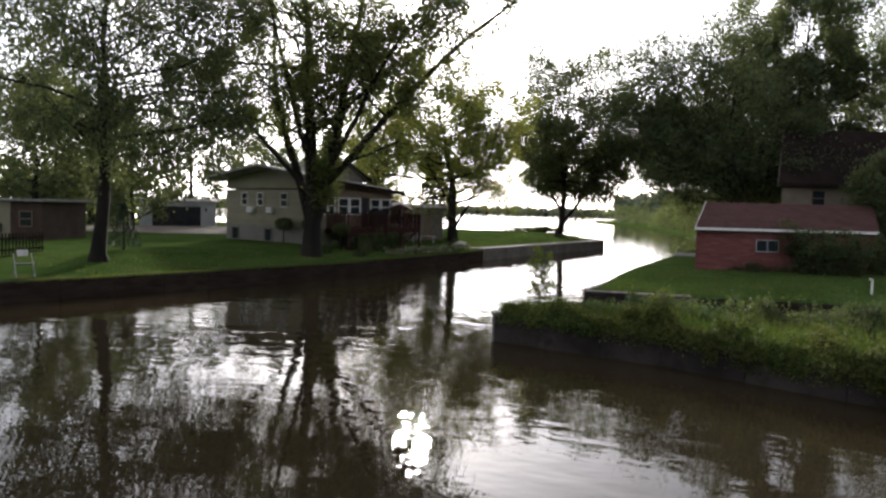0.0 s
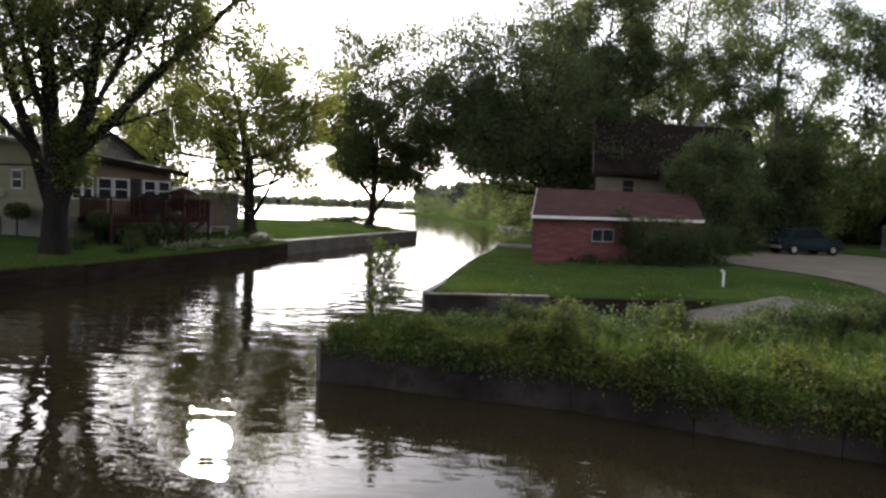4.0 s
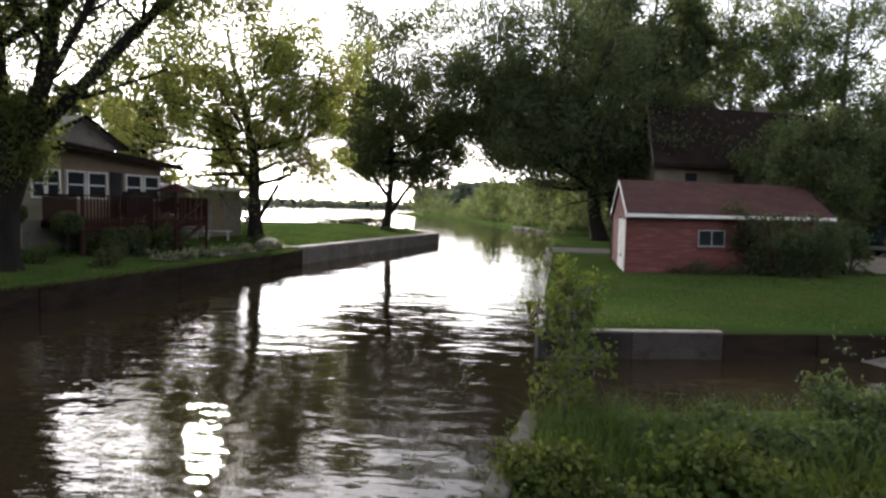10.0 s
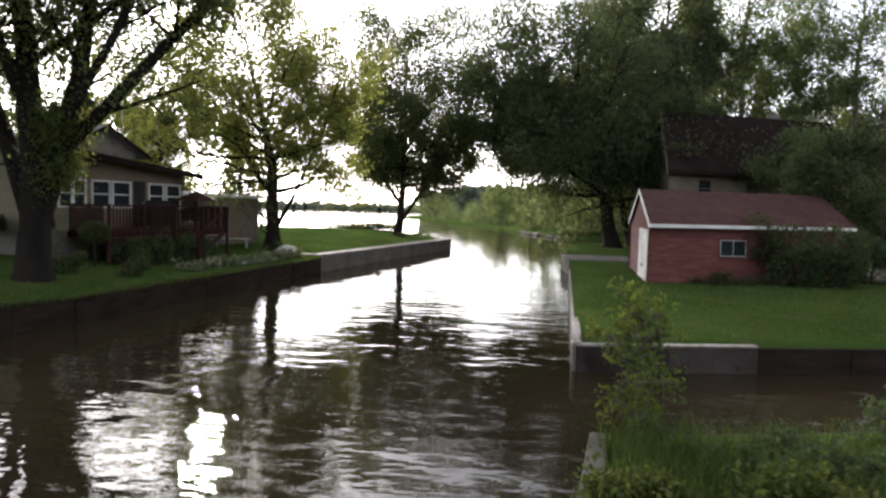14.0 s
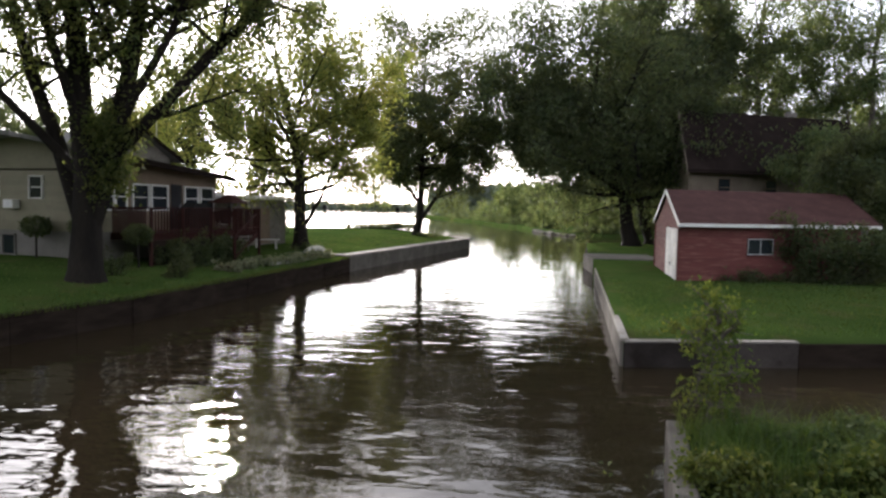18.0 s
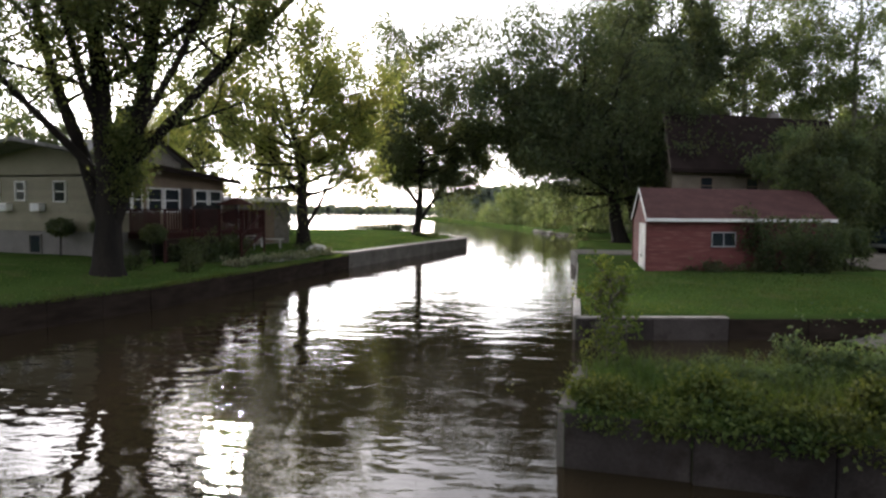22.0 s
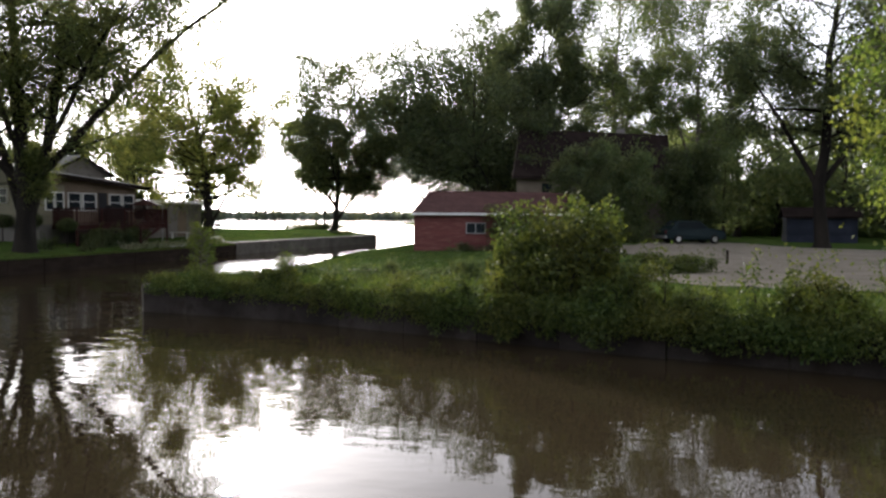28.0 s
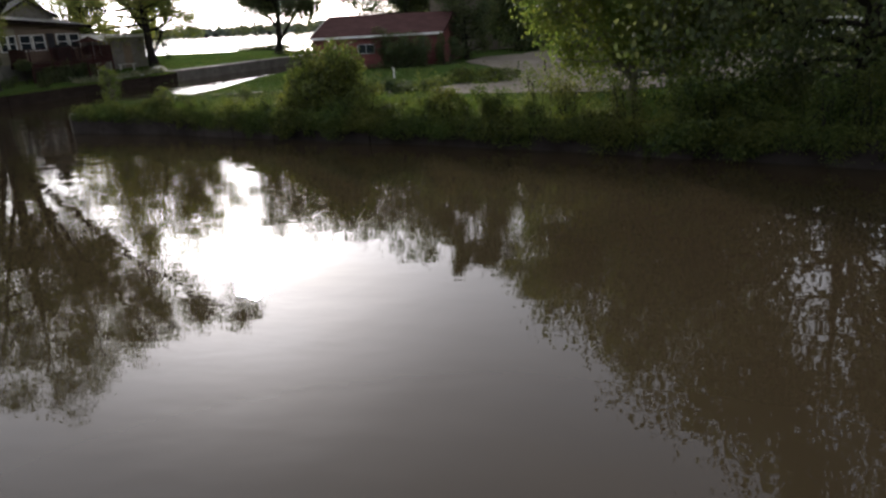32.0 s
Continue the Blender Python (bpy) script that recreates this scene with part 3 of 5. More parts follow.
def wall_run(name, label, pts, top, thick, material, cap=None, piece=2.4, cap_over=0.05, cap_h=0.12, piece_name="panel", low=-1.2, gap=0.008, side=1, rough=0.02):
    """A retaining wall in panels along a polyline, with an optional cap. The land lies on its left for side 1."""
    ob = thing(name, label, "retaining wall", kind="structure")
    for (xa, ya), (xb, yb) in zip(pts, pts[1:]):
        a, b = Vector((xa, ya)), Vector((xb, yb))
        length, d = (b - a).length, (b - a).normalized()
        n = Vector((-d.y, d.x)) * side
        k = max(1, round(length / piece))
        for i in range(k):
            s, e = a + d * (length * i / k + gap / 2), a + d * (length * (i + 1) / k - gap / 2)
            j = random.uniform(-rough, rough)
            ang = math.atan2(d.y, d.x)
            bm = box(0, (e - s).length, -0.07 if side > 0 else -thick, thick if side > 0 else 0.07, low, top - (cap_h if cap else 0) + j * 0.6, 0.015)
            bm.transform(Matrix.Translation((*(s + n * j), 0)) @ Matrix.Rotation(ang, 4, "Z"))
            part(piece_name, bm, material, ob)
            if cap:
                lo, hi = (-0.07 - cap_over, thick + cap_over) if side > 0 else (-thick - cap_over, 0.07 + cap_over)
                bm = box(0, (e - s).length, lo, hi, top - cap_h, top + j * 0.4, 0.02)
                bm.transform(Matrix.Translation((*(s + n * j * 0.5), 0.003)) @ Matrix.Rotation(ang, 4, "Z"))
                part("cap", bm, cap, ob)
    return ob


wall_run("seawall_timber", "dark weathered timber seawall holding up the lawn bank", BANK_W[2:], 0.70, 0.22, M_oldwood, piece=1.8, piece_name="plank_panel", rough=0.03)
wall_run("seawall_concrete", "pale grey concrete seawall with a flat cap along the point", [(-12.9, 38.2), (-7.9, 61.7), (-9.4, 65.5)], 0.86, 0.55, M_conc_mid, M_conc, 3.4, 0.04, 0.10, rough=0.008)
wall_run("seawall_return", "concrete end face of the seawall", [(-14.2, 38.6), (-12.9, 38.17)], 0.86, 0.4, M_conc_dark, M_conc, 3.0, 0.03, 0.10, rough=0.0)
wall_run("slip_wall_north", "low grey concrete wall with a pale cap along the boat slip", SLIP_N[:2], 0.58, 0.13, M_darkwall, M_conc, 2.0, 0.015, 0.05, side=1, rough=0.008)
wall_run("slip_wall_dark", "dark stained wall beside the boat ramp", SLIP_N[1:] + [(6.5, 20.56)], 0.52, 0.25, M_oldwood, piece=1.6, piece_name="plank_panel")
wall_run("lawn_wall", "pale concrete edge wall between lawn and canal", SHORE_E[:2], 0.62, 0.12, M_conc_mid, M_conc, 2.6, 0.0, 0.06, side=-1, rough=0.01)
wall_run("far_wall", "dark bank wall along the channel", SHORE_E[2:6], 0.5, 0.3, M_oldwood, piece=3.0, piece_name="plank_panel", side=-1)
wall_run("strip_end_wall", "broken pale concrete end wall of the overgrown bank", STRIP_END, 0.78, 0.13, M_conc_mid, M_conc_mid, 1.2, 0.01, 0.07, side=-1, rough=0.015)
wall_run("strip_wall", "stained old concrete wall of the overgrown bank", NEAR[:8], 0.66, 0.3, M_darkwall, piece=1.7, rough=0.05, side=1)
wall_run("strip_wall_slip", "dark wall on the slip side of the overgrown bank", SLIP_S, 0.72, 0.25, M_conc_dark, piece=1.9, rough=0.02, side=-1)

# boat ramp, gravel drive and concrete landing
bm = bmesh.new()
bm.faces.new([bm.verts.new(p) for p in ((2.2, 19.3, -0.32), (3.0, 14.4, -0.30), (10.5, 16.4, 0.70), (8.9, 21.2, 0.70))])
made = bmesh.ops.extrude_face_region(bm, geom=bm.faces[:])["geom"]
for v in made:
    if isinstance(v, bmesh.types.BMVert):
        v.co.z -= 0.9
solo("boat_ramp", bm, M_conc_mid, "pale concrete boat ramp sloping into the slip", "boat ramp", kind="structure")

def flat_patch(name, outline, lift, material, label, category, height=z_east):
    bm = bmesh.new()
    vs = [bm.verts.new((x, y, 0)) for x, y in outline]
    bm.faces.new(vs)
    bmesh.ops.triangulate(bm, faces=bm.faces[:])
    for _ in range(5):
        bmesh.ops.subdivide_edges(bm, edges=[e for e in bm.edges if e.calc_length() > 1.6], cuts=1, use_grid_fill=True)
    for v in bm.verts:
        v.co.z = height(v.co.x, v.co.y) + 0.03 * noise.noise((v.co.x * 0.6, v.co.y * 0.6, 3)) + lift
    return solo(name, bm, material, label, category, kind="structure")


flat_patch("gravel_drive", [(13.4, 24.0), (11.6, 19.0), (10.3, 15.4), (12.5, 13.0), (17.5, 12.0), (24, 13.5), (34, 20), (34, 30), (25, 38), (23, 46.4), (16.6, 46.4), (15.0, 40), (12.0, 38.0), (11.0, 33.0), (11.9, 30.0), (13.0, 27.4)],
           0.045, M_gravel, "pale dusty gravel drive", "driveway")
flat_patch("drive_west", [(-33.5, 33.5), (-29.5, 37), (-36, 46), (-42.0, 46.5), (-50.0, 36.0), (-43, 29.0)], 0.05, M_gravel, "pale gravel yard before the white garage", "driveway", z_west)
bm = box(-0.35, 3.3, 40.0, 44.2, 0.0, 0.88, 0.03)
solo("landing_slab", bm, M_conc_mid, "grey concrete landing slab at the water's edge", "slab")

# ---- red outbuilding ----
def boards(parent, material, x0, x1, z0, z1, pitch, place, hole=None, name="board"):
    """Lapped boards along x on a wall at y = 0 facing -y, laid on the wall by the matrix place. hole: x0, x1, z0, z1 left free."""
    n = max(1, round((z1 - z0) / pitch))
    h = (z1 - z0) / n
    shared = {}
    for i in range(n):
        za, zb = z0 + i * h, z0 + (i + 1) * h
        spans = [(x0, x1)]
        if hole and za < hole[3] - 0.02 and zb > hole[2] + 0.02:
            spans = [(x0, hole[0]), (hole[1], x1)]
        for xa, xb in spans:
            if xb - xa < 0.03:
                continue
            key = round(xb - xa, 3)
            if key not in shared:
                shared[key] = mesh_of(name, prism([(0, 0), (-0.028, 0.0), (-0.010, h), (0, h)], 0, xb - xa), material)
            ob = part(name, shared[key], material, parent)
            ob.matrix_local = place @ Matrix.Translation((xa, 0, za))


def window(parent, w, h, place, lights=2, rail=True, frame_mat=None, name="window", depth=0.07, sash=0.06):
    """A framed window on a wall facing -y, w wide and h high with its lower left corner at the origin of place."""
    fm = frame_mat or M_white
    root = part(name, box(-0.0, w, 0.0, 0.03, 0.0, h), M_black, parent)
    root.matrix_local = place
    bits = [(-sash, w + sash, h, h + sash), (-sash, w + sash, -sash, 0), (-sash, 0, 0, h), (w, w + sash, 0, h)]
    for i in range(1, lights):
        bits.append((w * i / lights - sash / 2, w * i / lights + sash / 2, 0, h))
    fb = bmesh.new()
    for a, b, c, d in bits:
        box(a, b, -depth, 0.02, c, d, 0.006, fb)
    if rail:
        for i in range(lights):
            box(w * i / lights + sash / 2, w * (i + 1) / lights - sash / 2, -depth * 0.7, 0.0, h * 0.5 - 0.025, h * 0.5 + 0.025, 0, fb)
    part("window_frame", fb, fm, root)
    for i in range(lights):
        part("pane", box(w * i / lights + 0.02, w * (i + 1) / lights - 0.02, -depth * 0.45, -depth * 0.35, 0.02, h - 0.02), M_glass, root)
    return root


GX, GY, GZ, GL, GW, GH = 1.32, 29.6, 0.80, 8.7, 7.2, 2.08
shed = thing("outbuilding", "red board outbuilding with a red shingle roof and white fascia", "outbuilding", pose(GX, GY, GZ))
part("wall", box(0.03, GL - 0.03, 0.03, GW - 0.03, -0.25, GH, 0), M_red, shed)
part("gable", prism([(0.03, GH), (GW - 0.03, GH), (GW / 2, GH + 1.22)], 0.03, GL - 0.03), M_red, shed)
boards(shed, M_red, 0, GL, 0.0, GH, 0.21, Matrix.Translation((0, 0.028, 0)), hole=(2.88, 4.08, 0.96, 1.64))
boards(shed, M_red, -GW, 0, 0.0, GH, 0.21, Matrix.Translation((0.028, 0, 0)) @ Matrix.Rotation(radians(-90), 4, "Z"), hole=(-3.35, -0.3, 0, 1.95))
window(shed, 1.06, 0.54, Matrix.Translation((2.95, 0.02, 1.03)), 2, False, M_greyside, sash=0.035)
part("roof", prism([(-0.36, GH - 0.03), (GW / 2, GH + 1.30), (GW + 0.36, GH - 0.03), (GW + 0.36, GH + 0.07), (GW / 2, GH + 1.42), (-0.36, GH + 0.07)], -0.07, GL + 0.16), M_redroof, shed)
part("fascia", box(-0.075, GL + 0.165, -0.39, -0.362, GH - 0.05, GH + 0.072), M_white, shed, "white painted fascia board")
for sx in (-0.10, GL + 0.165):
    for sy in (0, 1):
        ya = -0.38 if sy == 0 else GW + 0.38
        bm = prism([(ya, GH - 0.08), (ya, GH + 0.09), (GW / 2, GH + 1.44), (GW / 2, GH + 1.27)], sx, sx + 0.025)
        if sx < 0:
            part("barge_board", bm, M_white, shed, "white barge board")
        else:
            part("barge_board", bm, M_redroof, shed)
door = part("door", box(-0.03, 0.03, 0.36, 3.28, 0.02, 1.93, 0.01), M_white, shed, "wide white painted garage door")
for i in range(4):
    for k in range(4):
        part("door_panel", box(-0.045, -0.03, 0.46 + k * 0.70, 1.08 + k * 0.70, 0.10 + i * 0.46, 0.48 + i * 0.46, 0.008), M_white, door)
part("door_handle", box(-0.08, -0.03, 1.80, 1.84, 0.5, 0.62, 0.008), M_dark, door)
for c in ((0.0, 0.0), (GL, 0.0), (0.0, GW)):
    part("corner_board", box(c[0] - 0.05 if c[0] == 0 else c[0] - 0.04, c[0] + 0.04 if c[0] == 0 else c[0] + 0.05, c[1] - 0.05 if c[1] == 0 else c[1] - 0.04, c[1] + 0.05, -0.2, GH - 0.02), M_red, shed)

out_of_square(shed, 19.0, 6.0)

post = thing("post", "weathered grey wooden post standing by the red outbuilding", "post", pose(8.45, 31.0, 0.75))
part("shaft", rod((0, 0, -0.2), (0, 0, 2.05), 0.13, 0.11, 10), M_greywood, post)
part("top", rod((0, 0, 2.05), (0, 0, 2.1), 0.12, 0.05, 10), M_greywood, post)

# ---- steep-roofed house behind ----
house2 = thing("steep_house", "tall tan house with a steep dark shingle roof among trees", "house", pose(6.45, 48.4, 0.8))
HL, HD, HE = 14.8, 9.6, 5.2
part("wall", box(0.25, HL - 0.3, 0.5, HD - 0.5, -0.3, HE + 0.3), M_tan, house2)
part("gable", prism([(0.5, HE + 0.3), (HD - 0.5, HE + 0.3), (HD / 2, 9.2)], 0.25, HL - 0.3), M_tan, house2)
part("roof", prism([(-0.3, HE - 0.1), (HD / 2, 9.45), (HD + 0.3, HE - 0.1), (HD + 0.3, HE + 0.15), (HD / 2, 9.75), (-0.3, HE + 0.15)], 0, HL), M_darkroof, house2)
part("barge_board", prism([(-0.33, HE - 0.16), (-0.33, HE + 0.17), (HD / 2, 9.78), (HD / 2, 9.4)], -0.05, -0.003), M_tan, house2, "pale tan barge board")
part("chimney", box(9.4, 10.3, 5.2, 6.1, 8.3, 10.2, 0.03), M_block, house2)
for xw in (2.5, 6.2, 9.5):
    window(house2, 0.9, 1.1, Matrix.Translation((xw, 0.48, 3.7)), 1, True, M_brown)
    window(house2, 1.2, 1.2, Matrix.Translation((xw, 0.48, 0.9)), 2, True, M_tan)
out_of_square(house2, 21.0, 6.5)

# ---- cream house on the west bank ----
HX, HY, HROT, HGZ = -20.2, 30.0, -13.0, 1.15
HM = pose(HX, HY, HGZ, 0, 0, HROT)
HS = HM @ Matrix.Translation((0, -1.4, 0))
house = thing("cream_house", "cream sided lake house with brown sunroom and grey upper storey", "house", HS)
W, D, FZ, EZ = 8.6, 7.3, 1.0, 3.35      # width of the south wall, length of the canal front, floor and eave above the ground
part("foundation", box(-W + 0.04, -0.04, 0.04, D, -0.6, FZ), M_block, house, "grey block foundation")
part("wall", box(-W + 0.03, -0.03, 0.03, D, FZ, EZ), M_cream, house)
boards(house, M_cream, -W, 0, FZ, EZ, 0.19, Matrix.Translation((0, 0.028, 0)))
boards(house, M_cream, 0, 1.75, FZ, EZ, 0.19, Matrix.Translation((-0.03, 0, 0)) @ Matrix.Rotation(radians(90), 4, "Z"))
boards(house, M_brown, 1.76, D, FZ, EZ, 0.24, Matrix.Translation((-0.03, 0, 0)) @ Matrix.Rotation(radians(90), 4, "Z"), name="brown_board")
for xw, ww, zw, hw in ((-6.9, 0.55, 2.35, 0.75), (-5.3, 0.5, 2.35, 0.75), (-3.1, 0.6, 2.3, 0.8)):
    window(house, ww, hw, Matrix.Translation((xw, 0.0, zw)), 1, True)
for xw in (-7.9, -4.6):
    window(house, 0.6, 0.75, Matrix.Translation((xw, 0.035, 0.05)), 1, False, M_block)
EAST = Matrix.Translation((0.0, 0, 0)) @ Matrix.Rotation(radians(90), 4, "Z")
for yw, ww in ((0.45, 0.5), (1.1, 0.5), (2.0, 0.82), (3.05, 0.9), (5.1, 0.85), (6.2, 0.85)):
    window(house, ww, 0.98, EAST @ Matrix.Translation((yw, 0.0, 1.9)), 1, True, M_white, sash=0.07)
door = part("door", box(0.0, 0.05, 4.2, 4.85, FZ + 0.02, FZ + 2.0, 0.01), M_dark, house, "dark glazed deck door")
part("door_handle", box(0.05, 0.09, 4.73, 4.77, FZ + 0.95, FZ + 1.1), M_alu, door)
for xw in (-6.1, -4.2):
    ac = part("air_conditioner", box(xw, xw + 0.55, -0.32, 0.0, 1.85, 2.2, 0.02), M_white, house, "white window air conditioner")
    part("grille", box(xw + 0.05, xw + 0.5, -0.335, -0.322, 1.9, 2.15), M_alu, ac)
# low-pitched main roof, falling a little to the north, with an overhang
def fall(bm):
    for v in bm.verts:
        v.co.z += 0.075 * (D + 0.5 - v.co.y)
    return bm


part("roof", fall(prism([(-W - 0.5, EZ - 0.02), (-W / 2 + 0.3, EZ + 0.75), (0.75, EZ - 0.02), (0.75, EZ + 0.13), (-W / 2 + 0.3, EZ + 0.92), (-W - 0.5, EZ + 0.13)], -1.3, D + 0.5, "y")), M_greyroof, house)
part("gable", fall(prism([(-W + 0.03, EZ - 0.5), (-0.03, EZ - 0.5), (-0.03, EZ + 0.05), (-W / 2 + 0.3, EZ + 0.72), (-W + 0.03, EZ + 0.05)], 0.03, D - 0.05, "y")), M_cream, house)
part("upper_board", fall(box(-0.03, 0.0, 0.02, D, EZ - 0.45, EZ + 0.04)), M_brown, house)
part("eave_board", fall(box(0.755, 0.79, -1.32, D + 0.52, EZ - 0.10, EZ + 0.13)), M_darkroof, house, "dark brown eave board")
# the darker wing siding puts this storey's shade into its colour
part("upper_wall", box(-6.2, -2.4, 2.9, 7.0, EZ + 0.2, EZ + 1.0), M_wing, house, "grey sided upper storey")
part("upper_gable", prism([(2.9, EZ + 1.0), (7.0, EZ + 1.0), (4.95, EZ + 2.0)], -6.2, -2.4), M_wing, house)
part("upper_roof", prism([(2.5, EZ + 0.80), (4.95, EZ + 2.0), (7.4, EZ + 0.80), (7.4, EZ + 0.93), (4.95, EZ + 2.15), (2.5, EZ + 0.93)], -6.6, -2.0), M_greyroof, house)
part("upper_barge", prism([(2.45, EZ + 0.76), (4.95, EZ + 1.98), (7.45, EZ + 0.76), (7.45, EZ + 0.95), (4.95, EZ + 2.17), (2.45, EZ + 0.95)], -1.997, -1.96), M_darkroof, house, "dark brown barge board")
aerial = thing("aerial", "thin metal aerial mast behind the upper storey roof", "aerial", HM @ Matrix.Translation((-3.0, 5.4, 0)))
part("mast", rod((0, 0, -0.4), (0, 0, 9.6), 0.03, 0.02, 6), M_alu, aerial)
for z, r in ((8.6, 0.7), (9.0, 0.5), (9.4, 0.35)):
    part("rod", rod((-r, 0, z), (r, 0, z), 0.008, 0.008, 5), M_alu, aerial)
# low wing
wing = thing("garage_wing", "low grey garage wing beside the cream house", "garage", HM @ Matrix.Translation((0, 5.95, 0)))
part("wall", box(-6.5, -0.6, 0.0, 7.2, -0.6, 2.55), M_wing, wing)
boards(wing, M_wing, 0, 7.2, -0.1, 2.5, 0.22, Matrix.Translation((-0.602, 0, 0)) @ EAST)
part("roof", prism([(-6.9, 2.75), (-0.2, 2.5), (-0.2, 2.63), (-6.9, 2.9)], -0.02, 7.7, "y"), M_greyroof, wing)
part("fascia", box(-0.19, -0.16, -0.02, 7.72, 2.46, 2.66), M_white, wing, "pale fascia")
part("door", box(-0.6, -0.545, 4.6, 5.5, 0.05, 2.0, 0.01), M_brown, wing)
window(wing, 0.9, 0.7, Matrix.Translation((-0.6, 0, 0)) @ EAST @ Matrix.Translation((1.2, 0, 1.2)), 1, True)

# deck with rails, steps and what stands on it
deck = thing("deck", "raised dark red stained timber deck with rails and steps", "deck", HM @ Matrix.Translation((0.08, -0.6, 0)))
DW, DL, DZ = 1.75, 7.3, FZ - 0.02
for i in range(20):
    part("plank", box(0.0 + i * DW / 20, (i + 1) * DW / 20 - 0.012, 0, DL, DZ - 0.04, DZ, 0), M_deck, deck)
part("rim_joist", box(DW, DW + 0.045, 0, DL, DZ - 0.26, DZ), M_deck, deck)
part("rim_joist", box(0, DW, -0.05, -0.005, DZ - 0.26, DZ), M_deck, deck)
part("rim_joist", box(0, DW, DL + 0.005, DL + 0.05, DZ - 0.26, DZ), M_deck, deck)
for i in range(30):
    part("skirt_board", box(DW - 0.02, DW + 0.02, 0.03 + i * 0.14, 0.155 + i * 0.14, -0.5, DZ - 0.27), M_oldwood, deck, "dark stained skirt board")
for y in (0.05, 1.85, 3.65, 5.45, DL - 0.05):
    part("post", box(DW + 0.05, DW + 0.15, y - 0.05, y + 0.05, -0.5, DZ + 0.98, 0.008), M_deck, deck)
part("top_rail", box(DW + 0.0, DW + 0.16, 0, DL, DZ + 0.98, DZ + 1.02, 0.006), M_deck, deck)
part("low_rail", box(DW + 0.06, DW + 0.1, 0, DL, DZ + 0.1, DZ + 0.15), M_deck, deck)
part("top_rail", box(0, DW - 0.01, -0.1, 0.04, DZ + 0.98, DZ + 1.02, 0.006), M_deck, deck)
part("top_rail", box(0.0, DW - 0.01, DL - 0.04, DL + 0.1, DZ + 0.98, DZ + 1.02, 0.006), M_deck, deck)
bal = mesh_of("baluster", box(-0.02, 0.02, -0.02, 0.02, DZ - 0.2, DZ + 0.985), M_deck)
for i in range(44):
    part("baluster", bal, M_deck, deck).location = (DW + 0.075, 0.14 + i * (DL - 0.28) / 43, 0)
for i in range(18):
    part("baluster", bal, M_deck, deck).location = (0.1 + i * (DW - 0.2) / 17, -0.03, 0)
    part("baluster", bal, M_deck, deck).location = (0.1 + i * (DW - 0.2) / 17, DL + 0.03, 0)
stair = thing("deck_steps", "dark red open timber steps going down from the deck", "stairs", HM @ Matrix.Translation((DW + 0.27, 4.9, 0)))
for s in (0.0, 0.95):
    bm = prism([(0.0, FZ - 0.02), (0.0, FZ - 0.28), (-1.75, -0.16), (-1.75, 0.0), (-1.55, 0.04)], s, s + 0.05)
    part("stringer", bm, M_deck, stair)
for i in range(6):
    part("tread", box(0.05, 0.95, -0.28 - i * 0.27, -0.02 - i * 0.27, FZ - 0.2 - i * 0.165, FZ - 0.16 - i * 0.165), M_deck, stair)
part("handrail", beam((0.97, -0.05, FZ + 0.75), (0.97, -1.7, 0.78), 0.06), M_deck, stair)
part("newel", box(0.93, 1.02, -1.75, -1.65, -0.2, 0.85), M_deck, stair)
grill = thing("covered_grill", "barbecue grill under a dark cover on the deck", "grill", HM @ Matrix.Translation((1.2, 2.9, FZ - 0.02)))
part("cover", prism([(-0.75, 0.0), (0.75, 0.0), (0.78, 0.75), (0.55, 1.05), (0.3, 1.22), (-0.3, 1.22), (-0.55, 1.02), (-0.78, 0.75)], -0.3, 0.3), M_black, grill)
part("hem", box(-0.31, 0.31, -0.77, 0.77, 0.0, 0.05), M_black, grill)
canopy = thing("canopy_swing", "small garden swing under a dark red pointed canopy on the deck", "garden swing", HM @ Matrix.Translation((1.0, 5.6, FZ - 0.02)))
for sx in (-0.5, 0.5):
    for sy in (-0.6, 0.6):
        part("pole", box(sx - 0.025, sx + 0.025, sy - 0.025, sy + 0.025, 0.0, 1.25), M_dark, canopy)
bm = bmesh.new()
bmesh.ops.create_cone(bm, cap_ends=True, segments=4, radius1=1.0, radius2=0.06, depth=0.42)
bm.transform(Matrix.Translation((0, 0, 1.46)) @ Matrix.Rotation(radians(45), 4, "Z"))
part("canopy", bm, M_deck, canopy)
part("seat", box(-0.3, 0.3, -0.5, 0.5, 0.38, 0.44, 0.01), M_black, canopy)
part("backrest", beam((-0.25, 0, 0.44), (-0.42, 0, 0.95), 0.03, 1.0), M_black, canopy)
awning = thing("white_awning", "white canvas awning panel over the yard door", "awning", HM @ Matrix.Translation((-0.5, 6.1, 0)))
part("canvas", prism([(0.0, 2.62), (1.2, 2.3), (1.2, 2.34), (0.0, 2.67)], 0.05, 1.5, "y"), M_canvas, awning)
for y in (0.15, 1.55):
    part("strut", beam((1.15, y, 2.3), (1.15, y, -0.4), 0.04), M_alu, awning)


# ---- trees ----
def at(x, y, west=None):
    west = x < -5 if west is None else west
    return (x, y, z_west(x, y) if west else z_east(x, y))


